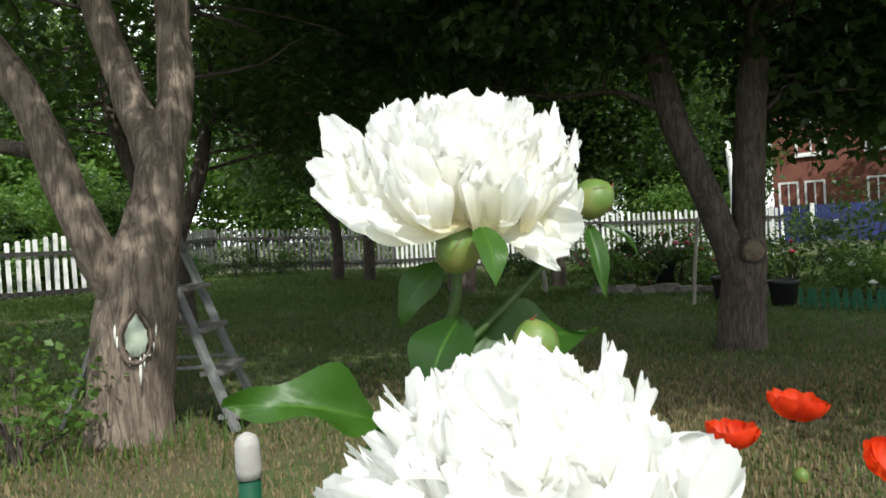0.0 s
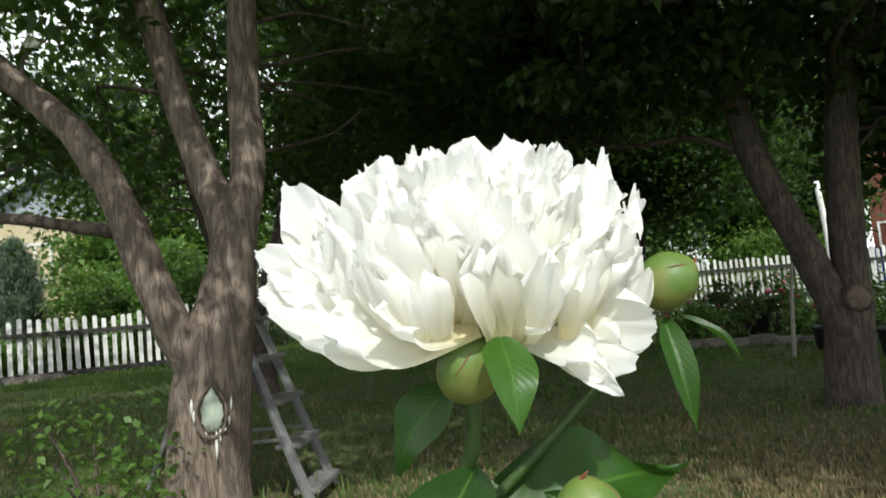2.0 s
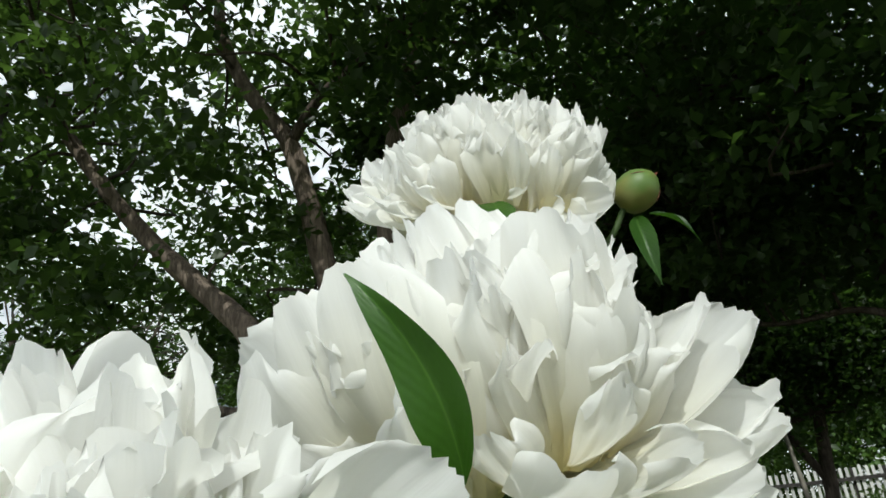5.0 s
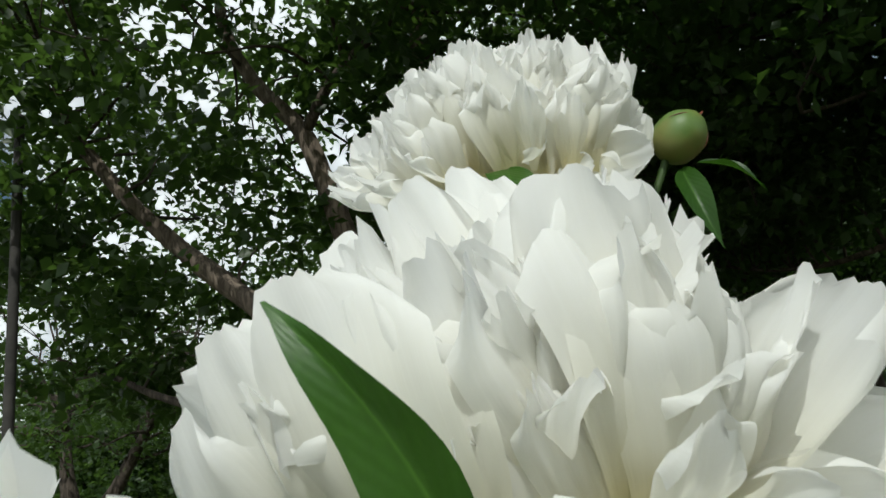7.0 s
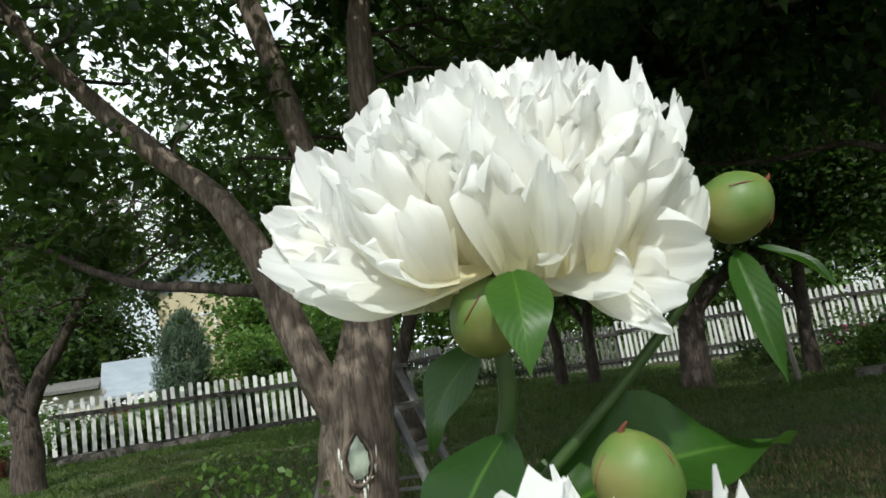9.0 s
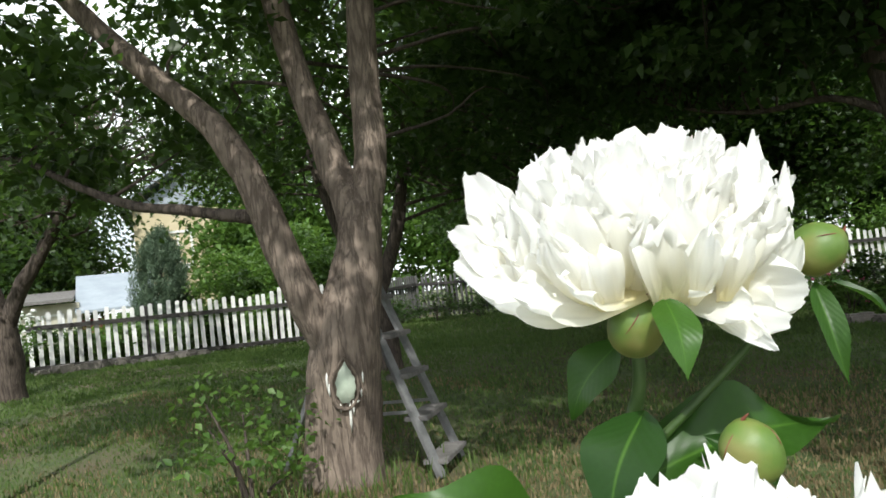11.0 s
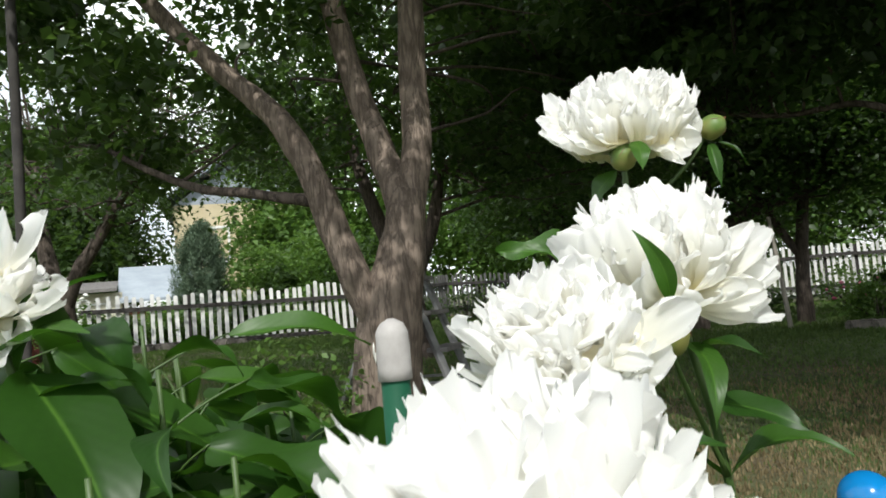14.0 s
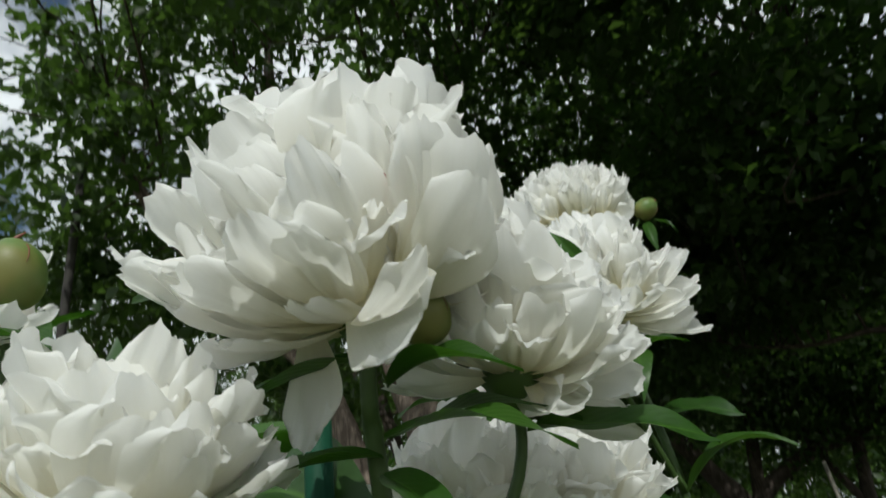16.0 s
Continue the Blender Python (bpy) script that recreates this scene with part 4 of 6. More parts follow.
    faces = [(0, 1, 5, 4), (1, 2, 6, 5), (2, 3, 7, 6), (3, 0, 4, 7), (4, 5, 8), (6, 7, 9), (5, 6, 9, 8), (7, 4, 8, 9)]
    slat = mesh_of("edging_slat", verts, faces, EDGING, False)
    for i in range(26):
        part("edging_slat", slat, e, matrix=pose(0.046 * i, -0.047 * i, -0.0002 * i, 0, 6 * math.sin(i * 2.1), -45))
    box("edging_rail", (0, 0.007, 0.06), (1.66, 0.016, 0.09), EDGING, e, matrix=pose(0, 0, 0, 0, 0, -45.6))
    # kerb stones and planks of the bed, and stones by the fence
    rng = random.Random(5)
    for i in range(9):
        x, y = 2.1 + 0.45 * i * 0.55, 9.15 - 0.1 * i + rng.uniform(-0.06, 0.06)
        ob = box("bed_stone", (-0.17, -0.08, -0.05), (0.17, 0.08, 0.1 + rng.uniform(-0.02, 0.03)), STONE, None, bevel=0.025, matrix=pose(x, y, g(x, y), 0, 0, rng.uniform(-20, 20)))
        tagged(ob, "grey rubble stone edging the flower bed", "stone", "bed stones")
    for i in range(10):
        x, y = -8.5 + 0.17 * i, 8.05 + 0.19 * i + rng.uniform(-0.08, 0.08)
        s = rng.uniform(0.7, 1.35)
        ob = box("rubble_stone", (-0.14 * s, -0.11 * s, -0.05), (0.14 * s, 0.11 * s, 0.09 * s), STONE, None, bevel=0.035, matrix=pose(x, y, g(x, y), 0, 0, rng.uniform(-50, 50)))
        tagged(ob, "rough stone lying along the foot of the fence", "stone", "fence stones")
    # leaning stake, thin sapling and metal pole
    for x, y, dx, h, r in ((2.66, 7.45, 0.11, 0.95, 0.02), (1.43, 9.8, -0.12, 1.5, 0.032)):
        s = thing("wooden_stake", "pale leaning wooden stake in the lawn", "stake", "stakes", (x, y, g(x, y)))
        v, f = tube([(0, 0, -0.1), (dx * 0.5, 0.02, h * 0.5), (dx, 0.03, h)], [r, r * 0.92, r * 0.8], 8, 4, 0.1, 3)
        part("shaft", mesh_of("shaft", v, f, WOODEN), s)
    s = thing("white_post", "tall white wooden post behind the picket fence", "post", "", (7.0, 16.6, 0.0))
    v, f = tube([(0, 0, -0.1), (0.02, 0, 1.4), (-0.06, 0, 2.75)], [0.07, 0.068, 0.06], 10, 4, 0.05, 2)
    part("shaft", mesh_of("shaft", v, f, WHITE), s)
    p = thing("metal_pole", "thin grey metal pole standing in the garden", "pole", "", (-3.01, 2.33, g(-3.01, 2.33)))
    v, f = tube([(0, 0, -0.2), (0.02, 0, 1.5), (0.01, 0, 3.1)], [0.026, 0.025, 0.024], 10, 4)
    part("shaft", mesh_of("shaft", v, f, RAIL), p)


# ---- houses ----
def window(parent, x, z, w, h, y, frame_w=0.09, bars=1):
    wd = part("window", mesh_of("window", [(x, y + 0.03, z), (x + w, y + 0.03, z), (x + w, y + 0.03, z + h), (x, y + 0.03, z + h), (x, y + 0.06, z), (x + w, y + 0.06, z), (x + w, y + 0.06, z + h), (x, y + 0.06, z + h)],
                                  [(0, 1, 2, 3), (7, 6, 5, 4), (0, 4, 5, 1), (1, 5, 6, 2), (2, 6, 7, 3), (3, 7, 4, 0)], GLASS, False), parent, "dark window pane")
    f = frame_w
    for lo, hi in (((x - f, y - 0.04, z - f), (x, y + 0.02, z + h + f)), ((x + w, y - 0.04, z - f), (x + w + f, y + 0.02, z + h + f)), ((x, y - 0.04, z + h), (x + w, y + 0.02, z + h + f)), ((x, y - 0.04, z - f), (x + w, y + 0.02, z))):
        box("window_frame", lo, hi, WHITE, wd)
    for k in range(bars):
        xx = x + w * (k + 1) / (bars + 1)
        box("window_bar", (xx - f * 0.35, y - 0.03, z), (xx + f * 0.35, y + 0.02, z + h), WHITE, wd)
    box("window_sill", (x - f * 1.4, y - 0.12, z - f * 1.8), (x + w + f * 1.4, y + 0.0, z - f - 0.003), WHITE, wd)


def wall_block(t, lo, hi, material, name="wall"):
    return box(name, lo, hi, material, t)


def gable_roof(t, lo, hi, rise, material, over=0.35, along="x"):
    x0, y0, z0 = lo[0] - over, lo[1] - over, hi[2]
    x1, y1 = hi[0] + over, hi[1] + over
    if along == "x":
        ym = (y0 + y1) / 2
        v = [(x0, y0, z0), (x1, y0, z0), (x1, ym, z0 + rise), (x0, ym, z0 + rise), (x1, y1, z0), (x0, y1, z0)]
    else:
        xm = (x0 + x1) / 2
        v = [(x0, y1, z0), (x0, y0, z0), (xm, y0, z0 + rise), (xm, y1, z0 + rise), (x1, y0, z0), (x1, y1, z0)]
    v += [(a, b, c + 0.12) for a, b, c in v]
    f = [(0, 3, 2, 1), (3, 5, 4, 2), (6, 7, 8, 9), (9, 8, 10, 11), (0, 1, 7, 6), (1, 2, 8, 7), (2, 4, 10, 8), (4, 5, 11, 10), (5, 3, 9, 11), (3, 0, 6, 9)]
    part("roof", mesh_of("roof", v, f, material, False), t)
    if along == "x":
        for xx in (lo[0], hi[0] - 0.2):
            part("gable", mesh_of("gable", [(xx, lo[1], hi[2]), (xx, hi[1], hi[2]), (xx, (lo[1] + hi[1]) / 2, hi[2] + rise * 0.9), (xx + 0.2, lo[1], hi[2]), (xx + 0.2, hi[1], hi[2]), (xx + 0.2, (lo[1] + hi[1]) / 2, hi[2] + rise * 0.9)],
                                   [(0, 1, 2), (5, 4, 3), (0, 3, 4, 1), (1, 4, 5, 2), (2, 5, 3, 0)], t.children[0].data.materials[0], False), t)
    else:
        for yy in (lo[1], hi[1] - 0.2):
            part("gable", mesh_of("gable", [(lo[0], yy, hi[2]), (hi[0], yy, hi[2]), ((lo[0] + hi[0]) / 2, yy, hi[2] + rise * 0.9), (lo[0], yy + 0.2, hi[2]), (hi[0], yy + 0.2, hi[2]), ((lo[0] + hi[0]) / 2, yy + 0.2, hi[2] + rise * 0.9)],
                                   [(0, 1, 2), (5, 4, 3), (0, 3, 4, 1), (1, 4, 5, 2), (2, 5, 3, 0)], t.children[0].data.materials[0], False), t)


def build_houses():
    h = thing("brick_house", "red brick house with white-framed windows beyond the fence", "house", "neighbouring houses", (13.0, 27.0, 0))
    h.rotation_euler[2] = radians(-27)
    wall_block(h, (0, 0, -0.3), (7.5, 6, 5.2), BRICK_WALL)
    gable_roof(h, (0, 0, 0), (7.5, 6, 5.2), 2.2, MAROON)
    for x in (0.25, 1.15, 3.2, 5.3):
        window(h, x, 1.05, 0.55, 1.0, 0, 0.08, 1)
    for x in (0.9, 3.2, 5.3):
        window(h, x, 3.2, 0.9, 1.2, 0, 0.09, 1)
    f = thing("board_fence", "dark blue board fence with a white post", "fence", "picket fences", (9.9, 21.9, 0.0))
    bd = box("board", (-0.07, -0.012, 0), (0.07, 0.012, 1.15), BLUE, f)
    bd.matrix_basis = pose(0, 0, 0, 0, 0, -27)
    for i in range(1, 24):
        part("board", bd.data, f, matrix=pose(0.15 * i * 0.89, -0.15 * i * 0.454, 0, 0, 0, -27))
    for s in (0.5, 1.62):
        box("post", (-0.06, -0.13, 0), (0.06, -0.014, 1.2), WHITE, f, matrix=pose(s * 0.89, -s * 0.454, 0, 0, 0, -27))
    y = thing("yellow_house", "pale yellow rendered house with a light metal roof", "house", "neighbouring houses", (-16.6, 20.0, 0))
    y.rotation_euler[2] = radians(35)
    wall_block(y, (0, 0, -0.3), (5.2, 6, 4.9), YELLOW)
    gable_roof(y, (0, 0, 0), (5.2, 6, 4.9), 2.0, ROOF, 0.5, "y")
    window(y, 1.0, 2.9, 0.8, 1.1, 0)
    window(y, 3.2, 2.9, 0.8, 1.1, 0)
    s = thing("garden_shed", "pale garden shed with a light metal roof and maroon boards", "shed", "neighbouring houses", (-14.7, 13.4, 0.2))
    s.rotation_euler[2] = radians(42)
    wall_block(s, (0, 0, -0.4), (1.35, 2.2, 1.5), SHED)
    wall_block(s, (1.354, 0.1, -0.4), (3.0, 2.2, 1.05), MAROON, "side_wall")
    window(s, 0.55, 0.75, 0.4, 0.45, 0, 0.05, 0)
    part("roof", mesh_of("roof", [(1.25, -0.2, 1.2), (3.2, -0.2, 1.2), (3.2, 2.4, 2.25), (1.25, 2.4, 2.25), (1.25, -0.2, 1.27), (3.2, -0.2, 1.27), (3.2, 2.4, 2.32), (1.25, 2.4, 2.32)],
                         [(3, 2, 1, 0), (4, 5, 6, 7), (0, 1, 5, 4), (1, 2, 6, 5), (2, 3, 7, 6), (3, 0, 4, 7)], ROOF, False), s)
    part("porch_roof", mesh_of("porch_roof", [(-0.3, -0.35, 1.52), (1.24, -0.35, 1.52), (1.24, 2.3, 1.85), (-0.3, 2.3, 1.85), (-0.3, -0.35, 1.6), (1.24, -0.35, 1.6), (1.24, 2.3, 1.93), (-0.3, 2.3, 1.93)],
                         [(3, 2, 1, 0), (4, 5, 6, 7), (0, 1, 5, 4), (1, 2, 6, 5), (2, 3, 7, 6), (3, 0, 4, 7)], TREAD, False), s)
    b = thing("garden_box", "low white-topped red box at the lawn's edge", "box", "", (-9.1, 6.9, 0.3))
    box("box_body", (-0.5, -0.4, -0.05), (0.5, 0.4, 0.5), MAROON, b, bevel=0.01)
    box("lid", (-0.55, -0.45, 0.503), (0.55, 0.45, 0.58), WHITE, b, bevel=0.01)


# ---- step ladder ----
def build_ladder():
    t = thing("step_ladder", "weathered grey step ladder standing behind the trunk", "ladder", "", (-1.0, 3.2, 0.11))
    # front pair of rails
    foot_l, foot_r = Vector((0.02, -0.09, 0.0)), Vector((0.02, 0.27, 0.0))
    top_l, top_r = Vector((-0.40, 0.10, 0.98)), Vector((-0.40, 0.38, 0.98))
    def beam(name, a, b, w, d, material, label=""):
        line = b - a
        q = line.to_track_quat('Z', 'Y').to_matrix().to_4x4()
        box(name, (-w, -d, 0), (w, d, line.length), material, t, label, 0.003, Matrix.Translation(a) @ q)
    beam("rail", foot_l, top_l, 0.024, 0.012, ALU)
    beam("rail", foot_r, top_r, 0.024, 0.012, ALU)
    for i in range(5):
        f = 0.07 + 0.2 * i
        a, b = foot_l.lerp(top_l, f), foot_r.lerp(top_r, f)
        m = (a + b) / 2
        ang = math.degrees(math.atan2((b - a).y, (b - a).x))
        box("tread", (-(b - a).length / 2, -0.06, -0.012), ((b - a).length / 2, 0.06, 0.012), TREAD, t, "", 0.004, pose(m.x, m.y, m.z, 0, 0, ang))
    box("top_step", (-0.15, -0.06, -0.015), (0.15, 0.06, 0.015), TREAD, t, "", 0.005, pose(-0.43, 0.24, 0.995, 0, 0, 85))
    back_l, back_r = Vector((-0.86, 0.06, 0.02)), Vector((-0.86, 0.40, 0.02))
    beam("back_leg", back_l, Vector((-0.46, 0.12, 0.97)), 0.02, 0.011, ALU)
    beam("back_leg", back_r, Vector((-0.46, 0.36, 0.97)), 0.02, 0.011, ALU)
    beam("spreader", Vector((-0.10, -0.045, 0.3)), Vector((-0.72, 0.05, 0.28)), 0.005, 0.008, ALU)
    beam("spreader", Vector((-0.10, 0.28, 0.3)), Vector((-0.72, 0.38, 0.28)), 0.005, 0.008, ALU)


# ---- peonies ----
def petal_mesh(seed, width=0.56, cup=0.5, curl=0.55, notches=3, depth=0.1, ruffle=0.04, claw=0.2, pleat=0.012, nu=22, nv=13, recurve=0.8):
    """A petal from the origin to (0, 1, 0), hollow towards +Z: narrow claw, broad pleated blade, ragged and notched tip."""
    rng = random.Random(seed)
    ph, ph2, lean = rng.uniform(0, 6.28), rng.uniform(0, 6.28), rng.uniform(-0.12, 0.12)
    cuts = [(rng.uniform(-0.6, 0.6), 0.75 * depth * rng.uniform(0.35, 1.0), rng.uniform(0.08, 0.2)) for _ in range(notches)]
    verts, uvs, faces = [], [], []
    for j in range(nv + 1):
        s = (j / nv) ** 0.9
        body = claw + (1 - claw) * math.sin(min(1, s / 0.72) * math.pi * 0.5) ** 1.2
        close = math.sqrt(max(0.0, 1 - 0.5 * (max(0, s - 0.62) / 0.38) ** 3))
        w = width * body * close
        for i in range(nu + 1):
            u = 2 * i / nu - 1
            top = 1 - 0.4 * (1 - math.sqrt(1 - 0.95 * u * u)) - sum(d * max(0.0, 1 - abs(u - c) / h) ** 1.2 for c, d, h in cuts)
            top += 0.022 * noise.noise(Vector((u * 7, seed * 3.7, 0))) * (1 + 8 * depth) + lean * u
            r = s * (1 - (1 - top) * s ** 4)
            x = u * w * 0.5 * (1 + 0.07 * math.sin(5 * s + ph)) + 0.06 * math.sin(3 * s + ph2) * s
            ang = curl * max(0, s - 0.1) ** 1.5
            y = r * math.cos(ang)
            z = r * math.sin(ang) + cup * u * u * w * 0.42 * (0.35 + 0.65 * s)
            z += 1.25 * ruffle * s * s * (math.sin(3.4 * u + ph + 2.4 * s) + (0.25 + 0.75 * abs(u)) * 0.7 * math.sin(9 * u + 4 * s + ph2))
            z += pleat * s * (1.1 - s) * math.sin(17 * u + ph) + 0.07 * s * noise.noise(Vector((u * 2.2, s * 3.2, seed * 5.1))) - recurve * max(0.0, s - 0.7) ** 2
            verts.append(Vector((x, y, z)))
            uvs.append((i / nu, s))
    tip = verts[nv * (nu + 1) + nu // 2]
    turn = Matrix.Rotation(-math.atan2(tip.z, tip.y), 3, 'X') * (1 / math.hypot(tip.y, tip.z))
    verts = [tuple(turn @ v) for v in verts]
    for j in range(nv):
        for i in range(nu):
            a = j * (nu + 1) + i
            faces.append((a, a + 1, a + nu + 2, a + nu + 1))
    return mesh_of("petal", verts, faces, PETAL, True, uvs)


# width, cup, curl, notches, notch depth, ruffle
INNER = [petal_mesh(k, *v) for k, v in enumerate((
    (0.50, 0.30, 0.35, 3, 0.14, 0.05), (0.42, 0.3, 0.25, 4, 0.2, 0.05), (0.60, 0.38, 0.45, 2, 0.10, 0.06), (0.36, 0.35, 0.1, 2, 0.22, 0.05), (0.48, 0.25, 0.3, 5, 0.16, 0.065), (0.56, 0.42, 0.5, 3, 0.12, 0.055),
    (0.32, 0.3, 0.2, 2, 0.3, 0.05), (0.50, 0.35, -0.15, 3, 0.18, 0.06), (0.58, 0.3, -0.3, 4, 0.14, 0.06), (0.40, 0.5, 0.6, 2, 0.16, 0.05)))]
BROAD = [petal_mesh(60 + k, *v) for k, v in enumerate((
    (0.70, 0.35, 0.4, 2, 0.08, 0.05), (0.60, 0.4, 0.3, 3, 0.10, 0.055), (0.82, 0.4, 0.5, 3, 0.08, 0.06), (0.52, 0.35, 0.2, 2, 0.12, 0.05), (0.66, 0.45, 0.55, 4, 0.10, 0.06), (0.76, 0.3, -0.15, 3, 0.10, 0.06), (0.46, 0.4, 0.35, 1, 0.06, 0.05), (0.62, 0.5, 0.7, 2, 0.07, 0.06)))]
OUTER = [petal_mesh(20 + k, *v, 0.34, 0.006, 20, 14) for k, v in enumerate((
    (0.66, 0.35, 0.4, 1, 0.04, 0.025), (0.82, 0.4, 0.55, 2, 0.04, 0.04), (0.56, 0.35, 0.3, 1, 0.03, 0.02), (0.95, 0.35, 0.6, 2, 0.05, 0.045)))]


def aim(base, tip, inward, width=1.0, twist=0.0):
    """The matrix that lays a unit petal or leaf from base to tip, its hollow face towards inward."""
    base, tip = Vector(base), Vector(tip)
    d = tip - base
    ln = d.length
    d = d.normalized()
    n = Vector(inward)
    n = (n - d * n.dot(d))
    if n.length < 1e-4:
        n = Vector((1, 0, 0)) - d * d.x
    n.normalize()
    if twist:
        n = Matrix.Rotation(radians(twist), 3, d) @ n
    x = d.cross(n)
    m = Matrix((x, d, n)).transposed().to_4x4()
    return Matrix.Translation(base) @ m @ Matrix.Diagonal((ln * width, ln, ln, 1))


def flower(plant, base, axis, wide, tall, count, seed, guards=(), label="", spread=95, root=0.3, petals=INNER, shift=(0, 0, 0), flecks=(), skirt=0, breadth=1.0, lobe=0.1, ragged=0.12, open_heart=0.0, upright=0.38, low=(0, 0, 0)):
    """A double bloom: petals that rise from one receptacle to a lobed dome (half width wide, height tall, in metres) over broad guard petals.
    root: 0 when all petals start at the receptacle, towards 1 for a dense dome of short ones. upright: how steeply those short ones stand. open_heart: degrees left free round the axis. low: the side on which the dome is lower, and by how much."""
    rng = random.Random(seed)
    o = Vector(plant.location)
    base = Vector(base)
    f = part("flower", mesh_of("receptacle", *tube([(0, 0, -0.012), (0, 0, -0.003), (0, 0, 0.006)], [0.004, 0.011, 0.009], 10, 3), SEPAL), plant, label or "full white double bloom")
    f.matrix_basis = Matrix.Translation(base - o)
    axis = Vector(axis).normalized()
    q = axis.to_track_quat('Z', 'Y').to_matrix()
    shift = Vector(shift)
    hearts = [(Vector(tip) - base - shift).normalized() for tip, w in flecks]
    for i in range(count):
        u = (i + 0.5) / count
        th = radians(open_heart + 3 + (spread - open_heart - 3) * u ** 0.58 + rng.uniform(-6, 6))
        ph = i * 2.39996 + rng.uniform(-0.3, 0.3)
        round_ = Vector((math.cos(ph), math.sin(ph), 0))
        way = Vector((math.sin(th) * math.cos(ph), math.sin(th) * math.sin(ph), math.cos(th)))
        swell = 1 + lobe * 1.6 * noise.noise(way * 1.7 + Vector((seed * 1.37, 0, 0))) + rng.uniform(-ragged, ragged * 0.5) - max(0.0, (q @ way).dot(Vector(low)))
        end = (round_ * (wide * math.sin(th) ** 0.82) + Vector((0, 0, tall * (math.cos(th) ** 0.64 if th < 1.57 else max(math.cos(th), -0.2))))) * swell
        if any((q @ end).normalized().dot(h) > 0.972 for h in hearts):
            end *= rng.uniform(0.5, 0.75)
        rise = tall * rng.uniform(0.55, 0.8)
        short = round_ * (wide * math.sin(th) * rng.uniform(upright - 0.13, upright + 0.13)) + Vector((0, 0, max(-0.1 * tall * root, end.z - rise)))
        start = (round_ * wide * 0.1).lerp(short, root)
        inward = -round_ + Vector((rng.uniform(-.4, .4), rng.uniform(-.4, .4), 0.35 + 2.5 * max(0.0, math.sin(th) - 0.8)))
        part("petal", petals[rng.randrange(len(petals))], f, matrix=aim(q @ start + shift * (0.3 + 0.7 * root), q @ end + shift, q @ inward, breadth * rng.uniform(0.78, 1.15), rng.uniform(-24, 24)))
    for i in range(skirt):
        ph = i * (6.283 / skirt) + seed
        th = radians(rng.uniform(80, 98))
        d = q @ Vector((math.sin(th) * math.cos(ph), math.sin(th) * math.sin(ph), math.cos(th)))
        part("guard_petal", OUTER[rng.randrange(4)], f, matrix=aim((0, 0, 0), d * wide * rng.uniform(0.92, 1.06), axis, rng.uniform(0.7, 1.0), rng.uniform(-15, 15)))
    for tip, w, kind, tw, *face in guards:
        foot = Vector(face[1]) - base if len(face) > 1 else Vector((0, 0, 0))
        part("guard_petal", OUTER[kind], f, matrix=aim(foot, Vector(tip) - base, face[0] if face else axis, w, tw))
    for tip, w in flecks:
        part("red_fleck", mesh_of("red_fleck", [(0, 0, 0.002), (-0.3, 0.3, 0.02), (0.25, 0.4, 0.03), (-0.22, 0.7, 0.05), (0.3, 0.75, 0.04), (0.12, 1, 0.06), (-0.1, 0.95, 0.07)], [(0, 2, 1), (1, 2, 4, 3), (3, 4, 5, 6)], FLECK), f, "crimson fleck in the heart", matrix=aim((Vector(tip) - base) * 0.74, Vector(tip) - base, axis, w))
    return f


def leaf_mesh(seed, width=0.36, fold=0.35, droop=0.5, wave=0.03, twist=0.0, bend=0.0, nu=8, nv=16):
    """A pointed leaflet along +Y, folded on its midrib, its upper face towards +Z."""
    rng = random.Random(seed)
    ph = rng.uniform(0, 6.28)
    verts, uvs, faces = [], [], []
    for j in range(nv + 1):
        s = j / nv
        w = width * (math.sin(math.pi * min(1, s * 1.02) ** 0.8) ** 0.85 * (1 - 0.25 * s)) if 0 < j < nv else 0.012
        for i in range(nu + 1):
            u = 2 * i / nu - 1
            x = u * w * 0.5 + bend * s * (1 - s)
            z = fold * abs(u) * w * 0.5 - droop * (s - 0.3) ** 2 * (1 if s > 0.3 else 0.4) + wave * abs(u) * math.sin(11 * s + ph + (1.6 if u > 0 else 0)) + twist * u * s * w
            verts.append((x, s, z + droop * 0.49 * s))
            uvs.append((i / nu, s))
    for j in range(nv):
        for i in range(nu):
            a = j * (nu + 1) + i
            faces.append((a, a + 1, a + nu + 2, a + nu + 1))
    return mesh_of("leaf", verts, faces, LEAF, True, uvs)


LEAVES = [leaf_mesh(k, w, f, d, wv, tw, bd) for k, (w, f, d, wv, tw, bd) in enumerate((
    (0.38, 0.35, 0.45, 0.018, 0.0, 0.1), (0.34, 0.5, 0.8, 0.022, 0.25, -0.15), (0.42, 0.25, 0.3, 0.026, -0.2, 0.0), (0.30, 0.6, 0.6, 0.015, 0.1, 0.2), (0.46, 0.2, 0.6, 0.024, 0.15, 0.0), (0.36, 0.45, 1.0, 0.02, -0.1, -0.2), (0.46, 0.3, 0.3, 0.02, 0.0, 0.75), (0.45, 0.55, 0.5, 0.08, 0.2, -0.1)))]


def add_leaf(plant, base, tip, up=(0, 0, 1), width=1.0, kind=0, twist=0.0, label=""):
    o = Vector(plant.location)
    return part("leaf", LEAVES[kind], plant, label, aim(Vector(base) - o, Vector(tip) - o, up, width, twist))


